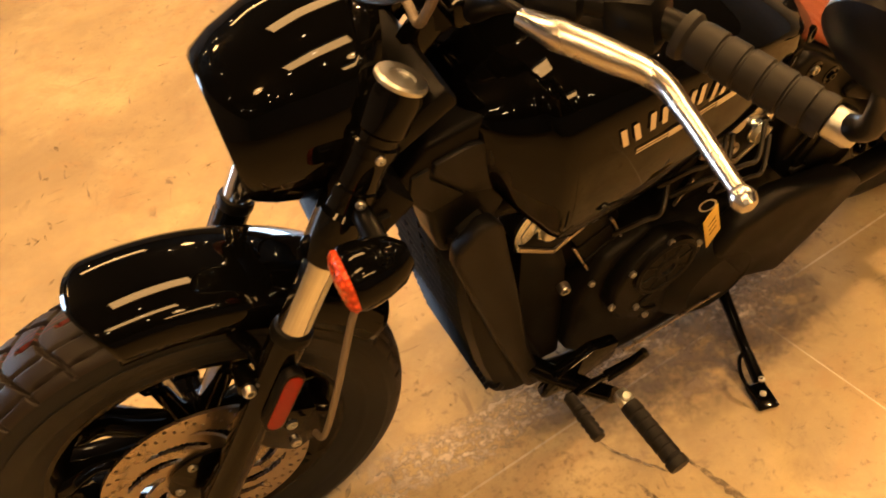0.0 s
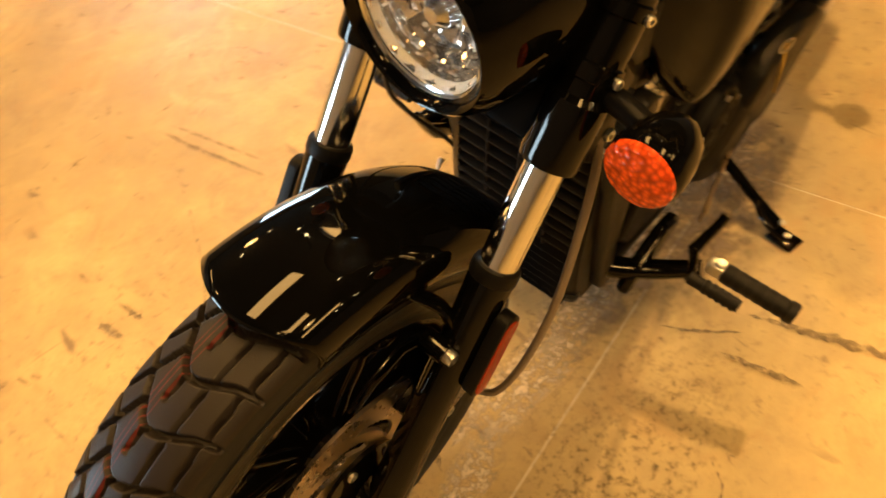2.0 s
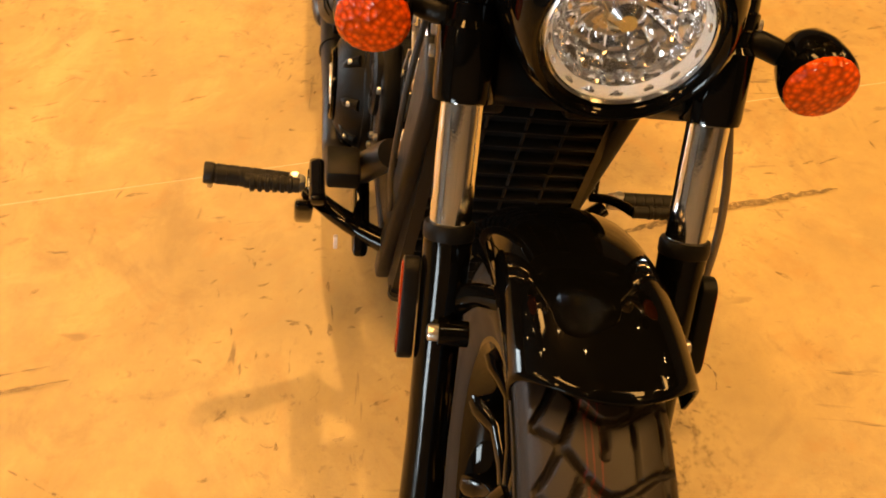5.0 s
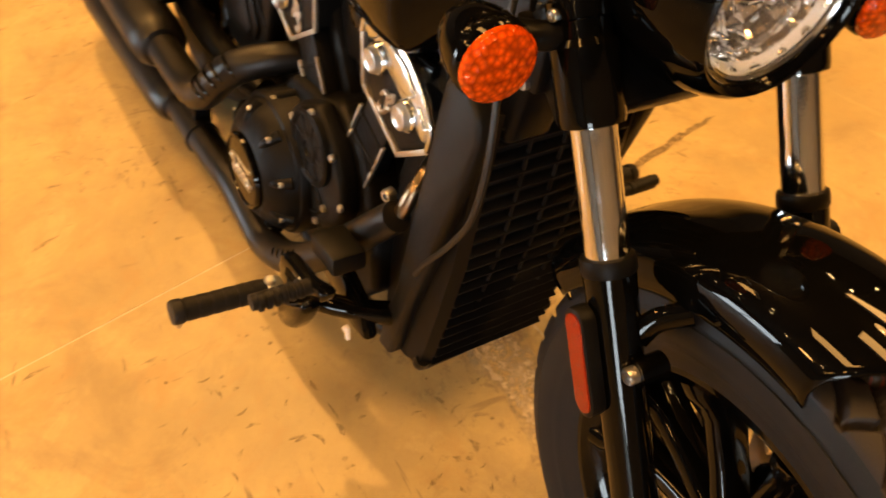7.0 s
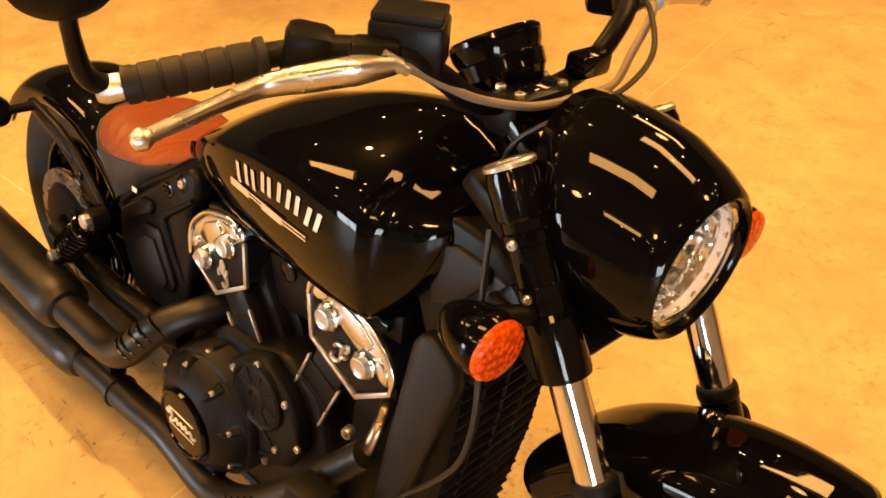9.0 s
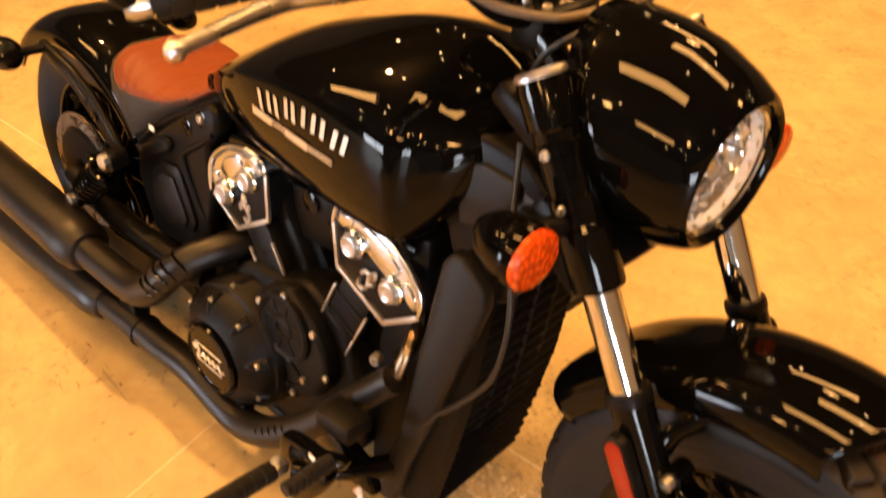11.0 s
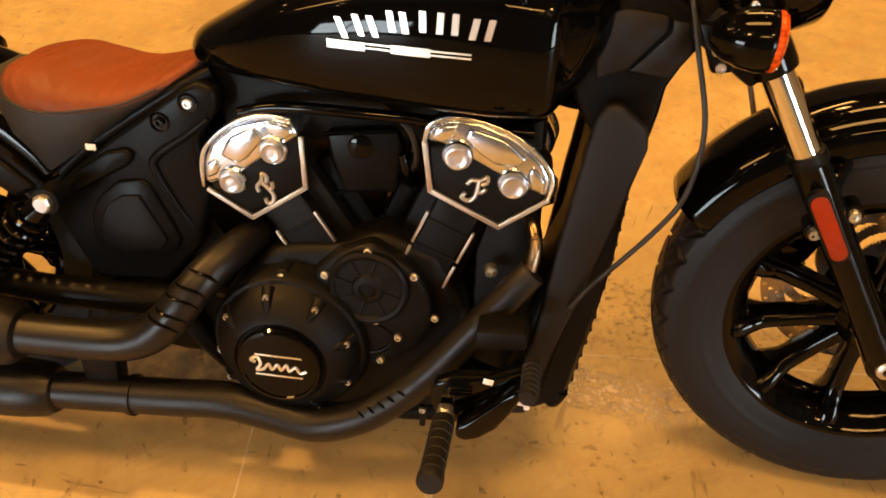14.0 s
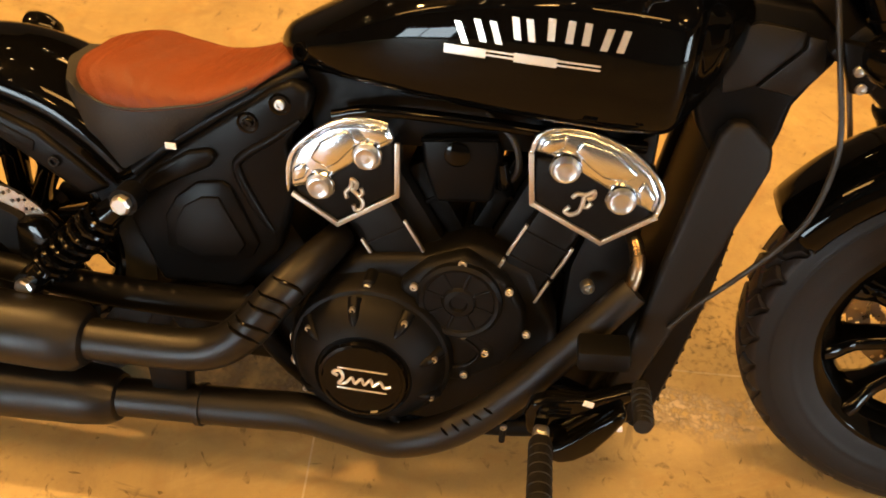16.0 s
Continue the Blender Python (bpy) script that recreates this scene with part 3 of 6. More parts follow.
def tyre_mesh(cu, cw, R, half, rim, pitches, fine, across):
    """A tyre about a cross axle; the tread's grooves are sunk into its skin."""
    prof = [(-0.68, rim - 0.006), (-0.80, rim + 0.012), (-0.96, rim + 0.045), (-1.0, rim + 0.065), (-0.97, R - 0.045), (-0.86, R - 0.0215), (-0.62, R - 0.009), (-0.3, R - 0.002), (0, R)]
    prof += [(-v, r) for v, r in prof[-2::-1]]
    curve = spline([(v * half, r, 0) for v, r in prof], across)
    vs = np.array([(p.x, p.y) for p in curve])
    n, seg = len(vs), pitches * fine
    ang = np.arange(seg) / seg * 2 * np.pi
    rad = np.repeat(vs[None, :, 1], seg, 0)
    if fine > 10:
        c = vs[:, 0] / (0.88 * half)
        k = ang / (2 * np.pi) * pitches
        C, K = np.meshgrid(c, k)
        best = np.full(C.shape, 9.0)
        grooves = [([(-0.06, 0), (0.12, 0.02), (0.35, 0.14), (0.62, 0.33), (0.86, 0.42), (1.08, 0.46)], 1), ([(-0.06, 0), (-0.2, 0.1), (-0.36, 0.3), (-0.52, 0.55), (-0.72, 0.82), (-1.08, 1.12)], 1),
                   ([(-0.38, 0.32), (-0.6, -0.24), (-0.8, -0.66), (-1.08, -1.1)], 1), ([(-0.06, -0.06), (-0.09, -0.46)], 1),
                   ([(0.37, 0.15), (0.33, 1.13)], 1), ([(0.80, 0.40), (0.76, 1.38)], 1)]
        step = 2 * np.pi * R / pitches
        for line, period in grooves:
            for (c0, k0), (c1, k1) in zip(line, line[1:]):
                dk = (K - k0 + period / 2) % period - period / 2
                for shift in (-period, 0, period):
                    px, py = (C - c0) * half, (dk + shift) * step
                    ex, ey = (c1 - c0) * half, (k1 - k0) * step
                    t = np.clip((px * ex + py * ey) / (ex * ex + ey * ey), 0, 1)
                    best = np.minimum(best, np.hypot(px - t * ex, py - t * ey) + (0.0012 if line[0][0] > 0.3 else 0))
        rad = rad - 0.012 * np.clip((1.02 - np.abs(C)) / 0.14, 0, 1) * (rad > R - 0.030) * np.clip((0.0038 - best) / 0.0011, 0, 1)
    x = cu + rad * np.cos(ang)[:, None]
    z = cw + rad * np.sin(ang)[:, None]
    ridge = sum(np.exp(-((vs[:, 1] - r) / 0.0022) ** 2) for r in (rim + 0.030, rim + 0.034, R - 0.042))
    y = np.repeat((vs[:, 0] + np.sign(vs[:, 0]) * 0.0007 * ridge)[None, :], seg, 0)
    verts = np.stack([x, y, z], -1).reshape(-1, 3)
    i, j = np.meshgrid(np.arange(seg), np.arange(n - 1), indexing="ij")
    a, b = i * n + j, (i + 1) % seg * n + j
    faces = np.stack([a, b, b + 1, a + 1], -1).reshape(-1, 4)
    me = bpy.data.meshes.new("tyre")
    me.from_pydata(verts.tolist(), [], faces.tolist())
    me.materials.append(TREAD if fine > 10 else RUBBER)
    me.materials.append(RUBBER)
    # sidewall faces take the cooler RUBBER; the browner tread carries warm lamp light
    side = np.abs(vs[:-1, 0] + vs[1:, 0]) / 2 > 0.885 * half
    side |= (vs[:-1, 1] + vs[1:, 1]) / 2 < R - 0.03
    me.polygons.foreach_set("material_index", np.tile(side.astype(np.int32), seg))
    me.shade_smooth()
    return me


def disc_mesh(cu, cv, cw, inner, outer, side):
    """A brake disc with drilled holes and curved slots cut right through."""
    nr, na = 30, 360
    bm = bmesh.new()
    grid = [[bm.verts.new((cu + r * math.cos(a), cv, cw + r * math.sin(a))) for a in np.linspace(0, math.tau, na, endpoint=False)] for r in np.linspace(inner, outer, nr)]
    for i in range(nr - 1):
        r = inner + (i + 0.5) / (nr - 1) * (outer - inner)
        f = (r - inner) / (outer - inner)
        for j in range(na):
            a = (j + 0.5) / na * math.tau
            cut = False
            if 0.10 < f < 0.62:
                s = ((a + side * 1.5 * f) / math.tau * 10) % 1
                cut = s < 0.52 * math.sin(math.pi * min(1, (f - 0.08) / 0.56)) ** 0.5
            if f > 0.66:
                for ring, off in ((0.74, 0.0), (0.84, 0.33), (0.93, 0.66)):
                    s = ((a / math.tau * 30 + off) % 1 - 0.5) / 30 * math.tau * r
                    cut |= math.hypot(s, (f - ring) * (outer - inner)) < 0.0032
            if not cut:
                k = (j + 1) % na
                bm.faces.new((grid[i][j], grid[i][k], grid[i + 1][k], grid[i + 1][j]))
    bmesh.ops.delete(bm, geom=[v for v in bm.verts if not v.link_faces], context="VERTS")
    bmesh.ops.solidify(bm, geom=bm.faces[:], thickness=0.005)
    return bm


def wheel(name, cu, cw, R, half, front, disc_side, label):
    rim_r = 0.212 if front else 0.186
    tread = 35 if front else 40
    w = part(name, lathe([(rim_r - 0.012, -half * 0.62), (rim_r + 0.004, -half * 0.66), (rim_r + 0.007, -half * 0.74), (rim_r - 0.004, -half * 0.74), (rim_r - 0.018, -half * 0.60),
                          (rim_r - 0.032, -half * 0.30), (rim_r - 0.034, half * 0.30), (rim_r - 0.018, half * 0.60), (rim_r - 0.004, half * 0.74), (rim_r + 0.007, half * 0.74),
                          (rim_r + 0.004, half * 0.66), (rim_r - 0.012, half * 0.62), (rim_r - 0.022, half * 0.3), (rim_r - 0.022, -half * 0.3)], (cu, 0, cw), (0, 1, 0), 96, closed=True),
             GLOSSY, bike, label, front)
    t = new("tyre", tyre_mesh(cu, cw, R, half, rim_r, tread, 44 if front else 4, 12 if front else 3))
    t.parent = w
    tagged(t, "black rubber tyre with deep chevron grooves" if front else "black rubber tyre")
    part("hub", lathe([(0.02, -0.07), (0.034, -0.07), (0.036, -0.045), (0.05, -0.03), (0.05, 0.03), (0.036, 0.045), (0.034, 0.07), (0.02, 0.07)], (cu, 0, cw), (0, 1, 0), 40), GLOSSY, w)
    for i in range(5):
        for k in (-1, 1):
            a = math.tau * i / 5 + (radians(32) if front else 0.1)
            e = a + k * (radians(18) if front else 0.23)
            s = e if front else a + k * 0.30
            p0, p1 = Vector((0.042 * math.cos(s), 0, 0.042 * math.sin(s))), Vector(((rim_r - 0.026) * math.cos(e), 0, (rim_r - 0.026) * math.sin(e)))
            d = (p1 - p0).normalized()
            q = Vector((-d.z, 0, d.x))
            rings = []
            for f, hw, hv in ((0, 0.015, 0.026), (0.35, 0.0132, 0.022), (0.74, 0.0145, 0.024), (0.86, 0.0165, 0.033), (0.97, 0.0185, 0.044), (1.08, 0.019, 0.048)):
                c = p0 + (p1 - p0) * f + Vector((cu, 0, cw))
                rings.append([c + q * hw * x + Vector((0, hv * y, 0)) for x, y in [(math.copysign(abs(math.cos(g)) ** 0.6, math.cos(g)), math.copysign(abs(math.sin(g)) ** 0.6, math.sin(g))) for g in np.linspace(0.01, math.tau + 0.01, 16, endpoint=False)]])
            part("spoke", skin(rings), GLOSSY, w, sharp=60)
    dv = disc_side * (0.078 if front else 0.088)
    outer = 0.148 if front else 0.126
    part("brake_disc", disc_mesh(cu, dv, cw, 0.055, outer, disc_side), DISC, w, "drilled steel brake disc with curved slots", sharp=25)
    if not front:
        part("disc_cover", lathe([(0.05, 0.0), (0.094, 0.002), (0.098, 0.006), (0.090, 0.012), (0.05, 0.014)], (cu, dv, cw), (0, disc_side, 0), 40), SATIN, w, "black carrier over the disc")
    part("disc_carrier", lathe([(0.02, 0), (0.058, 0), (0.06, 0.006), (0.03, 0.014), (0.02, 0.014)], (cu, dv, cw), (0, disc_side, 0), 30), GLOSSY, w)
    for i in range(5):
        a = math.tau * i / 5
        part("disc_bolt", bolt((cu + 0.047 * math.cos(a), dv + disc_side * 0.006, cw + 0.047 * math.sin(a)), (0, disc_side, 0), 0.007, 0.006), ALLOY, w)
    return w


wheel("front_wheel", 0.002, AXLE + 0.002, 0.323, 0.068, True, 1, "gloss black ten-spoke cast front wheel")
wheel("rear_wheel", *REAR, 0.293, 0.070, False, -1, "gloss black ten-spoke cast rear wheel")


def fender(name, cu, cw, a0, a1, shape, front, mat, label, trim=0.0):
    """A mudguard bent round the wheel; shape: half-width and radius pairs from edge to crown."""
    prof = spline([(v, r, 0) for v, r in [(-v, r) for v, r in shape] + [(v, r) for v, r in shape[-2::-1]]], 4)
    rings = []
    steps = 40
    for k in range(steps + 1):
        a = radians(a0 + (a1 - a0) * k / steps)
        row = []
        for p in prof:
            cut = trim * (abs(p.x) / shape[0][0]) ** 2 * (1 - k / steps) ** 3
            aa = a + cut
            row.append(Vector((cu + p.y * math.cos(aa), p.x, cw + p.y * math.sin(aa))))
        rings.append(row)
    ob = part(name, skin(rings, closed=False), mat, bike, label, front, sharp=60)
    s = ob.modifiers.new("thickness", "SOLIDIFY")
    s.thickness, s.offset = 0.004, 0
    return ob


# ---- front end ----
fender("front_fender", 0, AXLE, 82, 151.5, [(0.074, 0.302), (0.077, 0.320), (0.072, 0.338), (0.054, 0.353), (0.028, 0.3600), (0, 0.361)], True, PAINT, "gloss black front mudguard", trim=0.085)
for s in (-1, 1):
    v = s * FV
    leg = part("fork_leg", tube([(fork(0.285), v, 0.285), (fork(AXLE), v, AXLE), (fork(0.42), v, 0.42), (fork(0.56), v, 0.56), (fork(0.612), v, 0.612)], [0.020, 0.025, 0.0225, 0.0235, 0.0245], 6, 24), GLOSSY, bike, "gloss black lower fork leg", True)
    part("dust_seal", lathe([(0.0245, 0), (0.0255, 0.002), (0.0255, 0.012), (0.0245, 0.016), (0.0215, 0.017)], (fork(0.609), v, 0.609), (-0.513, 0, 0.858), 28), PLASTIC, leg)
    part("axle_boss", lathe([(0.018, -0.03), (0.026, -0.024), (0.026, 0.016), (0.02, 0.02)], (0.0, v, AXLE), (0, s, 0), 24), GLOSSY, leg)
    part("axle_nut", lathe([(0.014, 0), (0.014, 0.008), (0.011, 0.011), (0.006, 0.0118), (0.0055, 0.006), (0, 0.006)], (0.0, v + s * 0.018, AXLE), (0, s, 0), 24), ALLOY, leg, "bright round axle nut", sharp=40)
    part("fender_arm", tube([(fork(0.555) + 0.012, v - s * 0.012, 0.560), (-0.125, s * 0.092, 0.580), (-0.112, s * 0.066, 0.592)], 0.013, 5, 12, flat=0.5), GLOSSY, leg)
    for du, w in ((0.032, 0.546), (-0.028, 0.513)):
        part("fender_bolt", bolt((fork(w, du), v + s * 0.004, w), (0, s, 0), 0.0085, 0.010), ALLOY, leg, "bright bolt head")
        part("bolt_lug", lathe([(0.013, 0), (0.013, 0.03)], (fork(w, du), v - s * 0.026, w), (0, s, 0), 16), GLOSSY, leg)
    m = Matrix.Translation((fork(0.54) - 0.005, s * 0.153, 0.54)) @ pose(0, 0, 0, 0, -30.8, 0)
    pill = lambda w, h: [(x * w, z * (h - w) + math.sin(a) * w) for z, a0 in ((1, 0), (-1, math.pi)) for a in np.linspace(a0, a0 + math.pi, 9) for x in (math.cos(a),)]
    part("reflector_base", moved(prism(pill(0.0145, 0.0545), -s * 0.009, s * 0.007, 0.002), m), PLASTIC, leg)
    part("reflector", moved(prism(pill(0.0112, 0.0495), s * 0.004, s * 0.0088, 0.0012), m), REFLEX, leg, "red-orange side reflector")
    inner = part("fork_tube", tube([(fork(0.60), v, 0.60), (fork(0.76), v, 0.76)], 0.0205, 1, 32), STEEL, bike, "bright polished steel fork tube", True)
    up = part("fork_cover", lathe([(0.0225, 0), (0.0285, 0.002), (0.0295, 0.008), (0.0295, 0.068), (0.025, 0.074), (0.025, 0.088), (0.0275, 0.090), (0.0275, 0.104), (0.025, 0.106), (0.025, 0.146), (0.0275, 0.148), (0.0275, 0.160), (0.025, 0.162), (0.0255, 0.172), (0.0285, 0.176), (0.0285, 0.216), (0.0265, 0.222), (0.0265, 0.225)], (fork(0.722), v, 0.722), (-0.513, 0, 0.858), 32), GLOSSY, bike, "gloss black upper fork cover", True)
    part("fork_cap", lathe([(0.0275, 0), (0.0275, 0.004), (0.025, 0.0065), (0.014, 0.0065), (0.014, 0.003), (0, 0.003)], (fork(0.722) - 0.513 * 0.225, v, 0.722 + 0.858 * 0.225), (-0.513, 0, 0.858), 32), ALLOY, up, "machined alloy fork cap")
    for h in (0.097, 0.154):
        c = Vector((fork(0.722) - 0.513 * h, v, 0.722 + 0.858 * h))
        part("clamp_lug", box((0.020, 0.026, 0.014), c + Vector((-0.012, -s * 0.030, -0.006)), 0.003), GLOSSY, up)
        part("clamp_bolt", bolt(c + Vector((0.004, s * 0.0265, 0)), (0.25, s, 0.1), 0.0055, 0.005), ALLOY, up, "bright clamp bolt")
    # turn signal
    c = Vector((-0.266, s * 0.207, 0.785)) if s < 0 else Vector((-0.242, s * 0.207, 0.776))
    sig = part("turn_signal", lathe([(0.033, 0.0), (0.0355, -0.004), (0.0355, -0.014), (0.033, -0.032), (0.026, -0.052), (0.014, -0.066), (0.0, -0.069)], c, (1, 0, -0.04), 32), PAINT, bike, "bullet turn signal with a black shell", True)
    part("lens", lathe([(0.0335, 0), (0.0335, 0.005), (0.030, 0.009), (0.02, 0.012), (0.0, 0.0135)], c, (1, 0, -0.04), 32), AMBER, sig, "orange prismatic lens")
    for du, dw in ((-0.028, -0.036), (-0.020, -0.056)):
        part("bracket_bolt", bolt((c.x + du - 0.02, s * 0.146, c.z + dw), (0, s, 0), 0.0065, 0.005), ALLOY, sig, "bright screw head")
    part("bracket", prism([(c.x - 0.075, c.z - 0.005), (c.x - 0.02, c.z - 0.01), (c.x - 0.025, c.z - 0.062), (c.x - 0.05, c.z - 0.066)], s * 0.128, s * 0.146, 0.005), SATIN, sig)
    part("stalk", tube([c + Vector((-0.045, -s * 0.025, 0)), (-0.285, s * 0.15, 0.787), (-0.285, s * 0.118, 0.785)], 0.0125, 4, 14), SATIN, sig)
part("lower_clamp", prism([(-0.35, 0.76), (-0.265, 0.70), (-0.235, 0.735), (-0.32, 0.80)], -0.135, 0.135, 0.008), SATIN, bike, "black lower fork clamp", True)
part("upper_clamp", prism([(-0.41, 0.875), (-0.335, 0.835), (-0.32, 0.86), (-0.395, 0.90)], -0.135, 0.135, 0.008), SATIN, bike, "black upper fork clamp", True)


def nacelle_ring(u, w, a, b, tilt, n=48):
    t = radians(tilt)
    up = Vector((math.sin(t) * -1, 0, math.cos(t)))
    return [Vector((u, 0, w)) + Vector((0, a * math.cos(x), 0)) + up * b * math.sin(x) for x in np.linspace(0, math.tau, n, endpoint=False)]


shell = []
for u, w, a, b, tilt in ((-0.214, 0.839, 0.0705, 0.0705, -2), (-0.196, 0.838, 0.0725, 0.0725, -2), (-0.187, 0.838, 0.0765, 0.0765, -2), (-0.185, 0.838, 0.081, 0.081, -2), (-0.190, 0.839, 0.0865, 0.087, -2),
                         (-0.212, 0.842, 0.096, 0.099, 0), (-0.242, 0.847, 0.104, 0.111, 5), (-0.27, 0.851, 0.109, 0.117, 12), (-0.298, 0.857, 0.111, 0.118, 20), (-0.318, 0.863, 0.110, 0.114, 28)):
    shell.append(nacelle_ring(u, w, a, b, tilt))
nac = part("headlight_nacelle", skin(shell, caps=False), PAINT, bike, "gloss black bullet headlight nacelle", True, sharp=50)
nac.modifiers.new("thickness", "SOLIDIFY").thickness = 0.003
LA = Vector((math.cos(radians(2)), 0, -math.sin(radians(2))))
LC = Vector((-0.2005, 0, 0.838))
part("lens", lathe([(0.0715, 0), (0.066, 0.006), (0.050, 0.011), (0.026, 0.0142), (0, 0.015), (0, 0.0125), (0.026, 0.0117), (0.050, 0.0085), (0.066, 0.0035), (0.0705, -0.002)], LC, LA, 48, closed=True), GLASS, nac, "clear domed headlight glass", sharp=80).visible_shadow = False
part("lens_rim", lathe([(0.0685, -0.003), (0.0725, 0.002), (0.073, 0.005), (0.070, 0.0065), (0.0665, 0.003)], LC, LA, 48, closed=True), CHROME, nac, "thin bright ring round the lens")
prof = spline([(0.0665, -0.001, 0), (0.064, -0.013, 0), (0.058, -0.026, 0), (0.047, -0.038, 0), (0.032, -0.047, 0), (0.004, -0.052, 0)], 5)
q = Matrix.Translation(LC) @ Vector((0, 0, 1)).rotation_difference(LA).to_matrix().to_4x4()
rb = random.Random(3)
tilt = {}
facets = []
for i, p in enumerate(prof):
    row = []
    for j in range(96):
        a = j * math.tau / 96
        c = Vector((math.cos(a), math.sin(a), 0))
        cell = (i // 5, j // 6)
        if cell not in tilt:
            tilt[cell] = rb.uniform(-0.0012, 0.0012)
        fx, fy = (j % 6 - 2.5) / 3, (i % 5 - 2) / 2.5
        pillow = 0.0026 * (1 - fx * fx) * (1 - fy * fy) + tilt[cell] * fx
        row.append(q @ (c * max(0.003, p.x - pillow) + Vector((0, 0, p.y + 0.5 * pillow))))
    facets.append(row)
part("light_bowl", skin(facets, caps=False), BOWL, nac, "faceted mirror bowl of the headlight", sharp=9)
part("inner_ring", lathe([(0.0680, -0.001), (0.0672, 0.0015), (0.0635, -0.0035), (0.0620, -0.009), (0.0640, -0.010)], LC, LA, 64, closed=True), WHITE, nac, "pale ring inside the lens")
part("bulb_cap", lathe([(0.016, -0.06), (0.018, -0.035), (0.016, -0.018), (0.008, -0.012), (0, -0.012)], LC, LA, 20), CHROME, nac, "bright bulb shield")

# ---- handlebar ----
BAR = [(-0.603, 0.397, 0.968), (-0.578, 0.335, 0.979), (-0.548, 0.262, 0.993), (-0.500, 0.213, 1.006), (-0.456, 0.173, 1.002), (-0.442, 0.140, 0.983), (-0.440, 0.105, 0.955), (-0.445, 0.06, 0.934), (-0.447, 0, 0.930)]
bar = part("handlebar", tube([(u, v, w) for u, v, w in BAR] + [(u, -v, w) for u, v, w in BAR[-2::-1]], 0.0127, 6, 20), SATIN, bike, "black tubular handlebar", True)
for s in (-1, 1):
    a, b = Vector((-0.551, s * 0.27, 0.990)), Vector((-0.601, s * 0.392, 0.969))
    d = (b - a).normalized()
    L = (b - a).length
    prof = [(0.013, 0), (0.021, 0), (0.021, 0.008), (0.0175, 0.012)]
    for k in range(5):
        h = 0.018 + k * (L - 0.03) / 5
        prof += [(0.0185, h), (0.0187, h + (L - 0.03) / 5 - 0.004), (0.0170, h + (L - 0.03) / 5 - 0.003), (0.0170, h + (L - 0.03) / 5 - 0.001)]
    prof += [(0.0185, L - 0.008), (0.018, L), (0.013, L)]
    part("grip", lathe(prof, a, d, 28), GRIP, bar, "ribbed black rubber grip")
    part("bar_end", lathe([(0.011, 0), (0.0135, 0.002), (0.0135, 0.02), (0.010, 0.026), (0, 0.026)], b, d, 20), ALLOY, bar, "bright bar end")
    part("switch_housing", moved(box((0.05, 0.052, 0.056), (0, 0, 0), 0.012), Matrix.Translation((-0.532, s * 0.235, 0.994)) @ pose(0, 0, 0, 0, 10, -s * 55)), SATIN, bar, "black switch housing")
    part("switch_button", moved(box((0.012, 0.016, 0.012), (0.026, 0, 0.008), 0.003), Matrix.Translation((-0.532, s * 0.235, 0.994)) @ pose(0, 0, 0, 0, 10, -s * 55)), PLASTIC, bar)
    part("perch", moved(box((0.05, 0.034, 0.03), (0, 0, 0), 0.008), Matrix.Translation((-0.475, s * 0.197, 1.006)) @ pose(0, 0, 0, 0, 0, -s * 50)), SATIN, bar, "black lever perch")
    part("lever", tube([(-0.437, s * 0.205, 1.008), (-0.455, s * 0.235, 1.003), (-0.484, s * 0.268, 0.992), (-0.508, s * 0.300, 0.982), (-0.507, s * 0.345, 0.976), (-0.498, s * 0.418, 0.967)], [0.012, 0.019, 0.0185, 0.0145, 0.0112, 0.0095], 6, 16, flat=0.72), LEVER, bar, "polished curved hand lever")
    part("lever_ball", lathe([(0.001, -0.0105), (0.007, -0.008), (0.0102, -0.002), (0.0102, 0.002), (0.007, 0.008), (0.001, 0.0105)], (-0.497, s * 0.425, 0.966), (0, s, -0.2), 16), LEVER, bar)
    arm = part("mirror_arm", tube([(-0.606, s * 0.402, 0.967), (-0.604, s * 0.425, 0.985), (-0.585, s * 0.438, 1.03), (-0.566, s * 0.445, 1.065)], [0.011, 0.010, 0.008, 0.008], 5, 14), SATIN, bar, "black bar-end mirror stem")
    part("mirror_head", lathe([(0.0, -0.016), (0.03, -0.014), (0.044, -0.006), (0.046, 0.004), (0.044, 0.007), (0.0, 0.007)], (-0.552, s * 0.450, 1.092), (-0.85, -s * 0.15, 0.4), 32), SATIN, bar, "round black mirror head")
part("master_cylinder", moved(box((0.075, 0.058, 0.05), (0, 0, 0), 0.006), Matrix.Translation((-0.475, -0.155, 1.012)) @ pose(0, 0, 0, 0, 0, 40)), SATIN, bar, "black brake fluid reservoir")
part("reservoir_lid", moved(box((0.07, 0.053, 0.01), (0, 0, 0.028), 0.003), Matrix.Translation((-0.475, -0.155, 1.012)) @ pose(0, 0, 0, 0, 0, 40)), PLASTIC, bar)
part("bar_clamp", box((0.050, 0.10, 0.05), (-0.440, 0, 0.918), 0.010), SATIN, bar, "black handlebar clamp")
for v in (-0.035, 0.035):
    part("riser", prism([(-0.462, 0.925), (-0.418, 0.925), (-0.370, 0.880), (-0.405, 0.868)], v - 0.014, v + 0.014, 0.006), GLOSSY, bar, "gloss black handlebar riser")
    for u in (-0.455, -0.426):
        part("riser_bolt", bolt((u, v, 0.942), (0, 0, 1), 0.006, 0.006), ALLOY, bar)
part("switch_block", box((0.030, 0.055, 0.030), (-0.432, 0.085, 0.957), 0.007), GLOSSY, bar, "gloss black block beside the gauge")
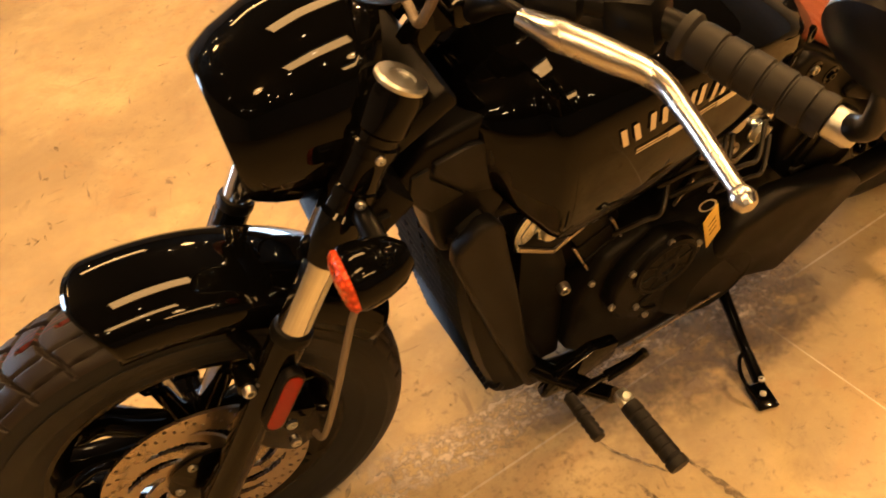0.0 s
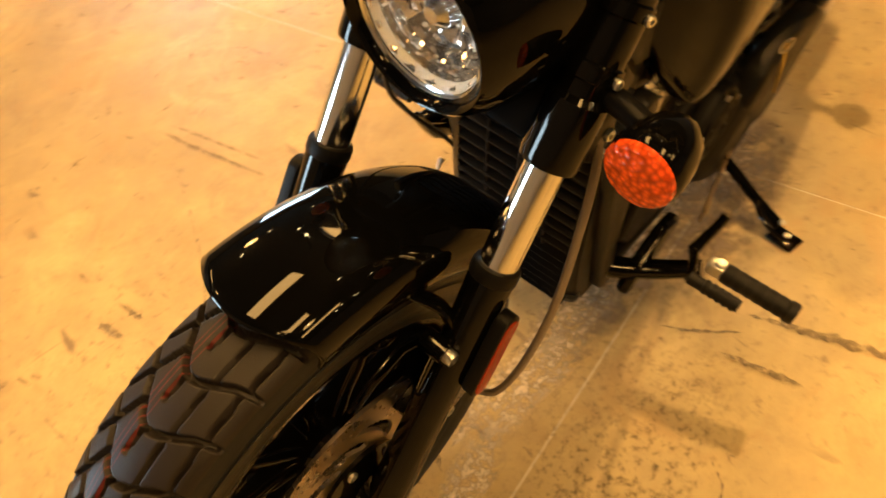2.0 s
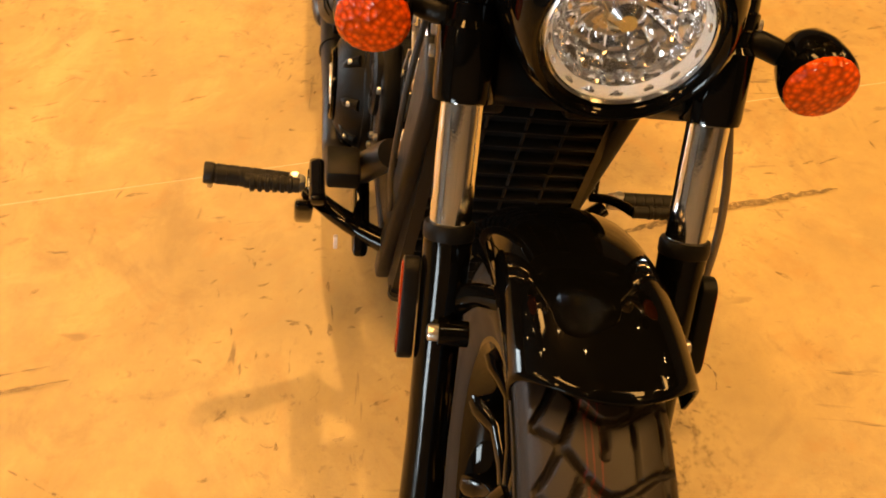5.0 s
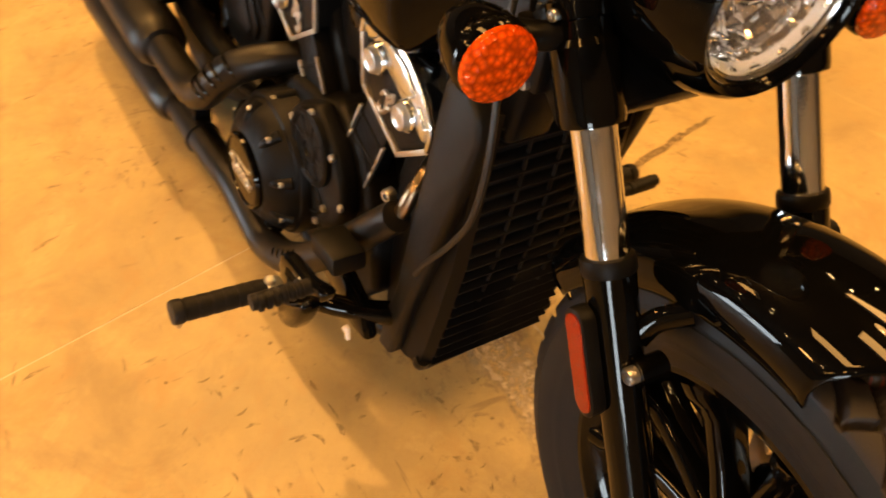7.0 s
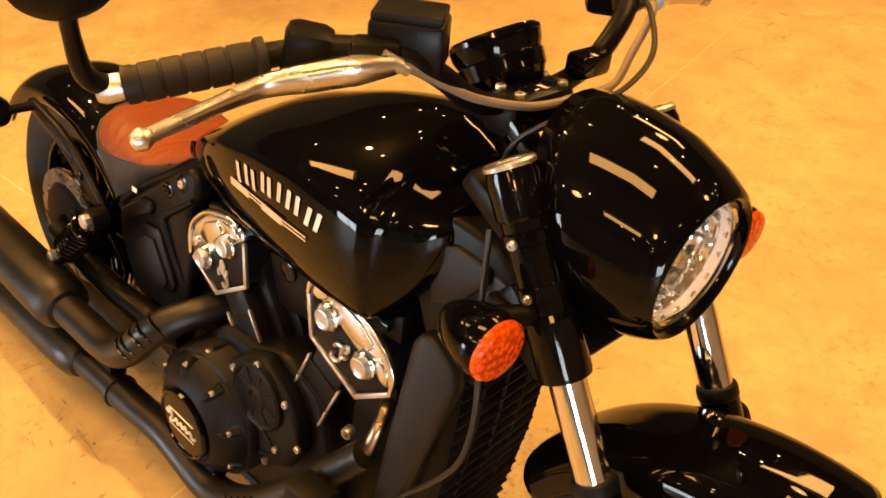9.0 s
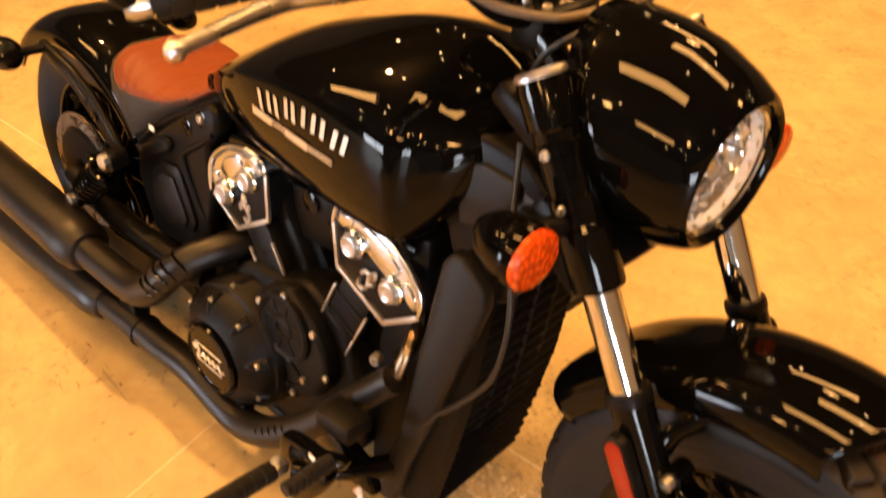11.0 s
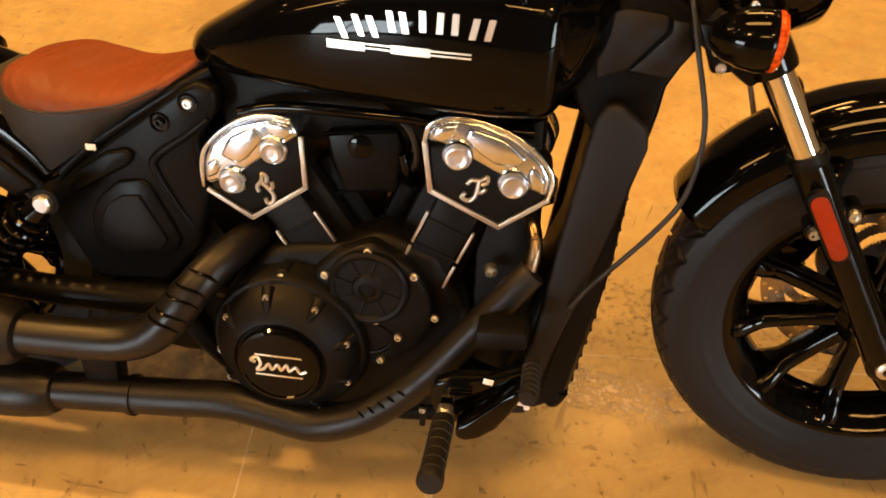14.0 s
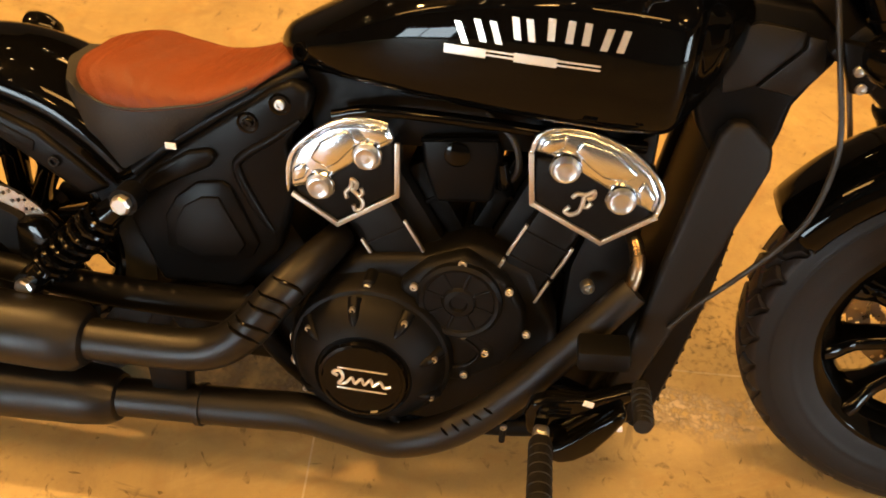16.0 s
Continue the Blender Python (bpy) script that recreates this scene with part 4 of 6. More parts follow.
GC, GA = (-0.503, 0.005, 0.962), (-0.55, 0, 0.83)
gauge = part("gauge", lathe([(0.0, -0.062), (0.024, -0.060), (0.040, -0.050), (0.049, -0.030), (0.051, -0.028), (0.052, -0.010), (0.050, -0.008), (0.054, 0.002), (0.055, 0.012), (0.050, 0.018), (0.0, 0.018)], GC, GA, 44), PAINT, bike, "round black speedometer pod", True, sharp=40)
part("bezel", lathe([(0.053, 0.009), (0.0555, 0.011), (0.0555, 0.016), (0.052, 0.0195), (0.049, 0.0195), (0.049, 0.014)], GC, GA, 44, closed=True), GLOSSY, gauge, "gloss black gauge rim")
part("gauge_bracket", prism([(-0.505, 0.925), (-0.450, 0.948), (-0.425, 0.945), (-0.425, 0.932), (-0.470, 0.920)], -0.030, 0.040, 0.008), GLOSSY, gauge, "gloss black gauge bracket")
part("brake_hose", tube([(-0.448, -0.192, 1.002), (-0.444, -0.172, 0.994), (-0.434, -0.140, 0.976), (-0.423, -0.10, 0.956), (-0.408, -0.03, 0.938), (-0.400, 0.04, 0.938), (-0.392, 0.085, 0.945), (-0.394, 0.11, 0.975), (-0.398, 0.14, 1.013), (-0.420, 0.17, 1.02)], 0.0050, 8, 10), HOSE, bike, "braided brake hose behind the headlight", True)
part("hose_fitting", lathe([(0.0, -0.012), (0.0085, -0.012), (0.0085, 0.008), (0.0055, 0.010), (0.0055, 0.018), (0, 0.018)], (-0.450, -0.196, 1.004), (0.2, 0.5, -0.3), 14), ALLOY, bike, "bright hose fitting", True)
part("brake_hose", tube([(-0.285, 0.128, 0.77), (-0.275, 0.15, 0.72), (-0.235, 0.168, 0.64), (-0.205, 0.174, 0.56), (-0.178, 0.166, 0.47), (-0.162, 0.148, 0.405), (-0.155, 0.125, 0.385)], 0.0045, 8, 10), HOSE, bike, "grey-brown brake hose to the front caliper", True)
part("clutch_cable", tube([(-0.45, 0.19, 1.0), (-0.41, 0.15, 1.02), (-0.36, 0.10, 0.99), (-0.345, 0.03, 0.965), (-0.37, -0.03, 0.94), (-0.41, -0.05, 0.90), (-0.44, -0.04, 0.84)], 0.0035, 8, 8), CABLE, bike, "black clutch cable", True)
cal = part("brake_caliper", prism([(-0.17, 0.41), (-0.11, 0.44), (-0.06, 0.42), (-0.085, 0.36), (-0.12, 0.32), (-0.165, 0.34)], 0.062, 0.105, 0.008), GLOSSY, bike, "black front brake caliper behind the fork leg", True)
part("caliper_pin", bolt((-0.13, 0.105, 0.40), (0, 1, 0), 0.008, 0.006), ALLOY, cal)
part("caliper_pin", bolt((-0.125, 0.105, 0.35), (0, 1, 0), 0.008, 0.006), ALLOY, cal)

# ---- tank ----
TANK = [(-1.035, 0.015, 0.648, 0.668), (-1.025, 0.040, 0.652, 0.682), (-1.00, 0.080, 0.642, 0.698), (-0.95, 0.111, 0.632, 0.727), (-0.89, 0.132, 0.627, 0.764), (-0.82, 0.148, 0.621, 0.802), (-0.74, 0.159, 0.616, 0.833),
        (-0.66, 0.168, 0.613, 0.860), (-0.59, 0.172, 0.611, 0.875), (-0.54, 0.172, 0.612, 0.877), (-0.515, 0.167, 0.617, 0.871), (-0.499, 0.152, 0.634, 0.865), (-0.465, 0.128, 0.682, 0.848), (-0.437, 0.092, 0.732, 0.83), (-0.424, 0.045, 0.770, 0.812)]
TP = 1.65
FLANK = ((0.968, 0.0), (0.992, 0.22), (0.988, 0.5), (0.955, 0.80), (0.915, 0.94), (0.83, 1.0), (0.0, 1.0))
STEPS = (0, 0.22, 0.42, 0.56, 0.66, 0.76, 1)


def waist(u, lo, hi):
    """The height of the crease along the tank's side."""
    w = float(np.interp(u, (-1.035, -1.0, -0.95, -0.85, -0.75, -0.65, -0.57, -0.52, -0.465, -0.437), (0.660, 0.676, 0.702, 0.746, 0.770, 0.779, 0.772, 0.765, 0.770, 0.786)))
    return min(max(w, lo + 0.3 * (hi - lo)), hi - 0.2 * (hi - lo))


def tank_at(u):
    out = []
    for k in (1, 2, 3):
        p = spline([(s[0], s[k], 0) for s in TANK], 4)
        out.append(float(np.interp(u, [q.x for q in p], [q.y for q in p])))
    return out


def tank_side(u, w, side, proud=0.0):
    """The point of the tank's flank at a length and height."""
    a, lo, hi = tank_at(u)
    c = waist(u, lo, hi)
    if w > c:
        f = (1 - min(1, (w - c) / (hi - c)) ** TP) ** (1 / TP) * FLANK[0][0]
    else:
        f = float(np.interp((c - w) / (c - lo), [d for _, d in FLANK[:6]], [x for x, _ in FLANK[:6]]))
    return Vector((u, side * (a * f + proud), w))


def sections(stations, n=28, per=4, skew=0.0):
    """Rings of a tank: a dome above a crease, a nearly flat flank and floor below it."""
    rings = []
    st, lo, hi = (spline([(s[0], s[k], 0) for s in stations], per) for k in (1, 2, 3))
    for p, l, h in zip(st, lo, hi):
        c = waist(p.x, l.y, h.y)
        ring = []
        for x in np.linspace(0, math.pi, n):
            cx, sx = math.cos(x), math.sin(x)
            ring.append(Vector((p.x, p.y * FLANK[0][0] * abs(cx) ** (2 / TP) * (1 if cx >= 0 else -1), c + (h.y - c) * abs(sx) ** (2 / TP))))
        for t in np.linspace(0, 1, n)[1:-1]:
            k = min(t, 1 - t) * 2
            f = float(np.interp(k, STEPS, [q[0] for q in FLANK]))
            d = float(np.interp(k, STEPS, [q[1] for q in FLANK]))
            v = p.y * f * (-1 if t < 0.5 else 1)
            ring.append(Vector((p.x, v, c - (c - l.y) * d - skew * v * d)))
        rings.append(ring)
    return rings


tank = part("fuel_tank", skin(sections(TANK, skew=0.17)), PAINT, bike, "gloss black teardrop fuel tank", sharp=35)


def decal(side, u0, u1, w0, w1, lean=0.0, proud=0.0022):
    """A thin silver plate that hugs the flank of the tank."""
    bm = bmesh.new()
    nu, nw = 4, 4
    g = [[bm.verts.new(tank_side(u0 + (u1 - u0) * i / nu + lean * j / nw, w0 + (w1 - w0) * j / nw, side, proud)) for i in range(nu + 1)] for j in range(nw + 1)]
    for j in range(nw):
        for i in range(nu):
            bm.faces.new((g[j][i], g[j][i + 1], g[j + 1][i + 1], g[j + 1][i]))
    return bm


for s in (-1, 1):
    # a row of thin silver bars with a thin line below
    u = -0.774
    for wide, bars in ((0.008, 1), (0.027, 2), (0.025, 2), (0.008, 1), (0.027, 2), (0.027, 2)):
        for k in range(bars):
            f = (u + 0.774) / 0.185
            at = u + k * (wide - 0.0085)
            rise = 0.727 + 0.010 * f + 0.012 * math.sin(math.pi * min(1, f))
            part("badge_bar", decal(s, at, at + 0.0085, rise, rise + 0.025, lean=-0.012 + 0.020 * f), SILVER, tank, "plain silver badge bar")
        u += wide + 0.0125
    part("badge_line", decal(s, -0.788, -0.612, 0.7165, 0.719), SILVER, tank, "thin silver badge line")
    part("badge_line", decal(s, -0.788, -0.612, 0.7215, 0.724), SILVER, tank, "thin silver badge line")
    part("badge_bar", decal(s, -0.712, -0.662, 0.7145, 0.7255, proud=0.0030), SILVER, tank, "plain silver badge plate")
    part("badge_bar", decal(s, -0.795, -0.745, 0.7135, 0.7245, proud=0.0030), SILVER, tank, "plain silver badge plate")
    part("tank_bolt", bolt(tank_side(-0.985, 0.672, s, -0.004), (-0.3, s, 0.1), 0.013, 0.008), GLOSSY, tank)

# ---- seat ----
SEAT = [(-1.326, 0.040, 0.592, 0.606), (-1.312, 0.074, 0.587, 0.620), (-1.285, 0.101, 0.579, 0.628), (-1.245, 0.116, 0.572, 0.634), (-1.20, 0.118, 0.574, 0.624), (-1.155, 0.113, 0.581, 0.614),
        (-1.11, 0.106, 0.590, 0.619), (-1.06, 0.092, 0.612, 0.635), (-1.02, 0.074, 0.638, 0.656), (-0.995, 0.05, 0.650, 0.664)]


def pad_rings(stations, per=5, n=36, dip=0.006):
    rings = []
    st, lo, hi = (spline([(s[0], s[k], 0) for s in stations], per) for k in (1, 2, 3))
    for p, l, h in zip(st, lo, hi):
        ring = []
        for x in np.linspace(0, math.tau, n, endpoint=False):
            cx, sx = math.cos(x), math.sin(x)
            v = p.y * abs(cx) ** 0.8 * (1 if cx >= 0 else -1)
            w = l.y + (h.y - l.y) * max(0, sx) ** 0.75 - dip * max(0, -sx) - dip * 0.7 * max(0, sx) * (1 - min(1, abs(v) / (p.y * 0.7 + 1e-4)))
            ring.append(Vector((p.x, v, w)))
        rings.append(ring)
    return rings


seat = part("seat", skin(pad_rings(SEAT)), LEATHER, bike, "tan leather solo saddle with black sides", sharp=60)
base = []
for u, a, lo, hi in [(-1.342, 0.038, 0.585, 0.603), (-1.325, 0.078, 0.548, 0.592), (-1.295, 0.102, 0.505, 0.583), (-1.25, 0.112, 0.470, 0.577), (-1.20, 0.114, 0.505, 0.579), (-1.155, 0.110, 0.538, 0.586), (-1.11, 0.103, 0.572, 0.595), (-1.06, 0.088, 0.598, 0.616), (-1.0, 0.060, 0.642, 0.654)]:
    base.append([Vector((u, x, w)) for x, w in ((-a * 0.86, lo), (-a, (lo + hi) / 2), (-a, hi), (-a * 0.7, hi + 0.004), (a * 0.7, hi + 0.004), (a, hi), (a, (lo + hi) / 2), (a * 0.86, lo), (0, lo))])
part("seat_side", skin(base), VINYL, seat, "black vinyl skirt of the seat", sharp=50)
for s in (-1, 1):
    part("seam", tube([(u, s * (a + 0.0008), lo + 0.003) for u, a, lo, hi in SEAT[1:8]], 0.0022, 6, 8), VINYL, seat, "black piping along the seat edge")

# ---- frame ----
for s in (-1, 1):
    plate = part("frame_casting", prism([(-0.998, 0.634), (-0.972, 0.622), (-0.975, 0.590), (-1.008, 0.545), (-1.0, 0.46), (-1.02, 0.37), (-1.085, 0.295), (-1.21, 0.285), (-1.25, 0.39), (-1.240, 0.456), (-1.162, 0.520), (-1.089, 0.574), (-1.03, 0.618)], s * 0.062, s * 0.098, 0.010, 3), SATIN, bike, "satin black cast rear frame plate")
    part("upper_pad", prism([(-1.222, 0.456), (-1.205, 0.478), (-1.148, 0.517), (-1.115, 0.525), (-1.105, 0.514), (-1.116, 0.497), (-1.167, 0.468), (-1.209, 0.442)], s * 0.095, s * 0.108, 0.006, 3), SATIN, plate)
    part("raised_panel", prism([(-1.190, 0.409), (-1.172, 0.441), (-1.138, 0.470), (-1.102, 0.476), (-1.087, 0.466), (-1.049, 0.381), (-1.061, 0.356), (-1.106, 0.337), (-1.15, 0.335), (-1.192, 0.353)], s * 0.095, s * 0.105, 0.005, 2), SATIN, plate)
    part("inner_panel", prism([(-1.175, 0.400), (-1.158, 0.431), (-1.131, 0.449), (-1.105, 0.452), (-1.069, 0.379), (-1.082, 0.358), (-1.14, 0.349), (-1.175, 0.364)], s * 0.103, s * 0.110, 0.004, 2), MATTE, plate)
    part("plate_ridge", tube([(-0.987, s * 0.098, 0.580), (-1.024, s * 0.099, 0.550), (-1.068, s * 0.099, 0.518), (-1.078, s * 0.099, 0.495), (-1.057, s * 0.099, 0.447), (-1.028, s * 0.097, 0.398)], [0.004, 0.006, 0.007, 0.007, 0.007, 0.004], 5, 12), SATIN, plate)
    for u, w in ((-1.014, 0.600), (-1.060, 0.568)):
        part("frame_recess", lathe([(0.0155, 0), (0.0155, 0.002), (0.0125, 0.003), (0.0125, 0.001), (0, 0.001)], (u, s * 0.0975, w), (0, s, 0), 20), GLOSSY, plate)
        part("frame_bolt", bolt((u, s * 0.098, w), (0, s, 0), 0.0075, 0.006), ALLOY if u > -1.03 else GLOSSY, plate)
    part("seat_rail", tube([(-0.985, s * 0.07, 0.640), (-1.06, s * 0.080, 0.598), (-1.17, s * 0.085, 0.523), (-1.235, s * 0.088, 0.468)], 0.010, 6, 14), SATIN, bike, "black seat rail")
    neck = part("neck_casting", prism([(-0.505, 0.775), (-0.45, 0.805), (-0.375, 0.798), (-0.338, 0.768), (-0.332, 0.737), (-0.354, 0.703), (-0.368, 0.676), (-0.372, 0.640), (-0.380, 0.595), (-0.440, 0.585), (-0.475, 0.635), (-0.500, 0.70)], s * 0.035, s * 0.096, 0.010, 3), SATIN, bike, "satin black cast steering neck")
    # facets of the same neck, daylight put in by the paler SHIELD
    part("neck_facet", prism([(-0.470, 0.760), (-0.433, 0.775), (-0.380, 0.770), (-0.377, 0.753), (-0.423, 0.697), (-0.458, 0.684)], s * 0.090, s * 0.104, 0.004, 2), SHIELD, neck, "neck facet, coloured paler for daylight on it")
    part("neck_facet", prism([(-0.376, 0.765), (-0.350, 0.762), (-0.345, 0.725), (-0.371, 0.690), (-0.419, 0.696), (-0.374, 0.749)], s * 0.090, s * 0.101, 0.004, 2), SHIELD, neck, "neck facet, coloured paler for daylight on it")
    rise = 0.0 if s < 0 else 0.026
    part("radiator_shield", prism([(-0.454, 0.640), (-0.442, 0.660), (-0.422, 0.661), (-0.386, 0.632), (-0.382, 0.605), (-0.410, 0.49), (-0.440, 0.37), (-0.474, 0.255), (-0.490, 0.18 + rise), (-0.500, 0.142 + rise), (-0.535, 0.138 + rise), (-0.522, 0.22), (-0.500, 0.30), (-0.480, 0.46)], s * 0.108, s * 0.133, 0.007, 3), SHIELD, bike, "satin black radiator side shield")
    part("lower_rail", tube([(-0.45, s * 0.07, 0.20), (-0.55, s * 0.095, 0.125), (-0.70, s * 0.10, 0.095), (-0.90, s * 0.10, 0.10), (-1.02, s * 0.10, 0.18), (-1.08, s * 0.10, 0.29)], 0.017, 6, 16), SATIN, bike, "black lower frame tube")

# ---- radiator ----
rad = part("radiator", prism([(-0.440, 0.655), (-0.398, 0.636), (-0.412, 0.402), (-0.446, 0.190), (-0.456, 0.160), (-0.486, 0.139), (-0.545, 0.132), (-0.545, 0.20), (-0.475, 0.402)], -0.112, 0.112, 0.008, 3), GRILLE, bike, "black radiator with a slatted grille")
for s in (-1, 1):
    lift = 0.0 if s < 0 else 0.022
    part("grille_frame", skin([[Vector((u + 0.012, s * 0.098, w)), Vector((u + 0.004, s * 0.113, w)), Vector((u - 0.03, s * 0.115, w)), Vector((u - 0.03, s * 0.098, w))] for u, w in ((-0.400, 0.632), (-0.406, 0.52), (-0.414, 0.402), (-0.430, 0.29), (-0.446, 0.20 + lift), (-0.456, 0.158 + lift))]), SATIN, rad, "black side frame of the grille")
part("radiator_lip", tube([(-0.448, -0.106, 0.178), (-0.460, -0.100, 0.152), (-0.468, -0.06, 0.140), (-0.470, 0, 0.140), (-0.468, 0.06, 0.152), (-0.460, 0.100, 0.172), (-0.448, 0.106, 0.20)], 0.012, 6, 14), SATIN, rad, "rounded black lower lip")
for k in range(19):
    w = 0.175 + k * 0.0245
    u = float(np.interp(w, (0.15, 0.19, 0.402, 0.636), (-0.458, -0.446, -0.411, -0.397)))
    low = w < 0.33
    part("slat", moved(box((0.022 if low else 0.014, 0.196, 0.0050 if low else 0.0032), (0, 0, 0), 0.001), Matrix.Translation((u + (0.004 if low else 0.005), 0, w)) @ pose(0, 0, 0, 0, 38 if low else 20, 0)), SATIN if low else GRILLE, rad)
for v in (-0.05, 0.0, 0.05):
    part("rib", tube([(-0.442, v, 0.20), (-0.405, v, 0.402), (-0.390, v, 0.63)], 0.0025, 4, 8), GRILLE, rad)
part("radiator_hose", tube([(-0.47, 0.06, 0.60), (-0.53, 0.075, 0.60), (-0.60, 0.05, 0.57), (-0.66, 0.03, 0.55)], 0.018, 6, 14), GRIP, rad)

# ---- engine ----
eng = part("crankcase", prism([(-1.0, 0.19), (-0.985, 0.30), (-0.90, 0.385), (-0.80, 0.40), (-0.735, 0.43), (-0.65, 0.40), (-0.605, 0.31), (-0.59, 0.18), (-0.64, 0.115), (-0.75, 0.085), (-0.93, 0.085), (-0.99, 0.12)], -0.112, 0.112, 0.014, 3), MATTE, bike, "matte black V-twin engine block")
for s, cr in ((-1, 1.0), (1, 0.98)):
    cc = Vector((-0.870, 0, 0.243))
    deep = 1.0 if s < 0 else 0.82
    cover = part("side_cover", lathe([(0.122 * cr, 0.100 * deep), (0.122 * cr, 0.150 * deep), (0.118 * cr, 0.157 * deep), (0.113 * cr, 0.159 * deep), (0.107 * cr, 0.172 * deep), (0.098 * cr, 0.184 * deep), (0.078 * cr, 0.199 * deep), (0.071 * cr, 0.202 * deep), (0.068 * cr, 0.199 * deep), (0, 0.199 * deep)], cc, (0, s, 0), 64), MATTE, bike, "round matte black engine side cover")
    for u, w in ((-0.879, 0.361), (-0.940, 0.333), (-0.980, 0.278)):
        part("cover_bolt", bolt((u, s * 0.1455, w), (0, s, 0), 0.0062, 0.006), ALLOY, cover, "small bright cover bolt")
    for a in () if s > 0 else (102, 60, 20, -20, -62, -105, 145, -150):
        d = Vector((math.cos(radians(a)), 0, math.sin(radians(a))))
        part("lug", tube([cc + d * 0.080 + Vector((0, s * 0.194 * deep, 0)), cc + d * 0.094 + Vector((0, s * 0.184 * deep, 0)), cc + d * 0.109 + Vector((0, s * 0.164 * deep, 0))], [0.002, 0.0085, 0.0105], 4, 12), SATIN, cover, "dark pointed bolt lug")
        part("lug_bolt", bolt(cc + d * 0.104 + Vector((0, s * 0.180 * deep, 0)), (0, s, 0.0), 0.0048, 0.007), ALLOY, cover)
    if s < 0:
        badge = part("round_badge", lathe([(0.064, 0.196), (0.0655, 0.206), (0.063, 0.2105), (0.059, 0.2115), (0.057, 0.2090), (0.03, 0.2100), (0, 0.2103)], cc, (0, s, 0), 56), PAINT, cover, "glossy black round badge with silver lines")
        for w, l, t in ((0.019, 0.072, 0.0024), (-0.017, 0.072, 0.0024)):
            part("badge_line", box((l, 0.0016, t), (cc.x, s * 0.2106, cc.z + w), 0.0004), SILVER, badge)
        wave = [(cc.x + x * 1.25, s * 0.2106, cc.z + z * 1.15) for x, z in ((-0.028, 0.004), (-0.034, 0.008), (-0.026, 0.012), (-0.022, 0.002), (-0.027, -0.008), (-0.019, -0.006), (-0.012, 0.003), (-0.008, -0.005), (-0.001, 0.003), (0.003, -0.005), (0.010, 0.004), (0.013, -0.005), (0.021, 0.002), (0.026, -0.006), (0.034, -0.003))]
        part("badge_flourish", tube(wave, 0.0024, 5, 8), SILVER, badge, "thin silver flourish")
    cam_c = part("cam_cover", prism([(-0.835, 0.37), (-0.80, 0.405), (-0.745, 0.43), (-0.685, 0.395), (-0.655, 0.35), (-0.648, 0.30), (-0.675, 0.25), (-0.725, 0.215), (-0.78, 0.20), (-0.82, 0.25)], s * 0.108, s * 0.142, 0.010, 3), MATTE, bike, "matte black cam drive cover")
    dome = part("dome", lathe([(0.062, 0.136), (0.061, 0.149), (0.056, 0.1525), (0.051, 0.1505), (0.049, 0.1475), (0.025, 0.1478), (0.021, 0.1515), (0.013, 0.1530), (0.011, 0.1485), (0.0, 0.1485)], Vector((-0.748, 0, 0.357)), (0, s, 0), 40), MATTE, cam_c)
    for k in range(8):
        a = math.tau * k / 8 + 0.25
        part("dome_rib", moved(box((0.030, 0.006, 0.0050), (0.0365, 0, 0), 0.0018), Matrix.Translation((-0.748, s * 0.1468, 0.357)) @ pose(0, 0, 0, 0, math.degrees(a), 0)), MATTE, dome)
    lower = part("lower_cover", prism([(-0.805, 0.330), (-0.775, 0.322), (-0.738, 0.312), (-0.722, 0.300), (-0.692, 0.284), (-0.690, 0.264), (-0.716, 0.236), (-0.722, 0.216), (-0.745, 0.214), (-0.79, 0.228)], s * 0.138, s * 0.1425, 0.004, 3), MATTE, cam_c)
    part("cover_ridge", tube([(-0.800, s * 0.1425, 0.322), (-0.760, s * 0.1435, 0.304), (-0.722, s * 0.1435, 0.282), (-0.712, s * 0.1435, 0.266), (-0.726, s * 0.1435, 0.246), (-0.75, s * 0.1430, 0.236)], 0.0032, 5, 10), MATTE, lower)
    for u, w in ((-0.748, 0.418), (-0.680, 0.384), (-0.648, 0.316), (-0.737, 0.300), (-0.703, 0.273), (-0.730, 0.227), (-0.813, 0.371)):
        part("cover_bolt", bolt((u, s * 0.1425, w), (0, s, 0), 0.0062, 0.006), ALLOY, cam_c, "small bright cover bolt")
    for u, w in ((-0.879, 0.361), (-0.940, 0.333), (-0.980, 0.278)):
        part("lug", lathe([(0.010, 0.10), (0.010, 0.142), (0.008, 0.145), (0, 0.145)], (u, 0, w), (0, s, 0), 14), MATTE, cover)


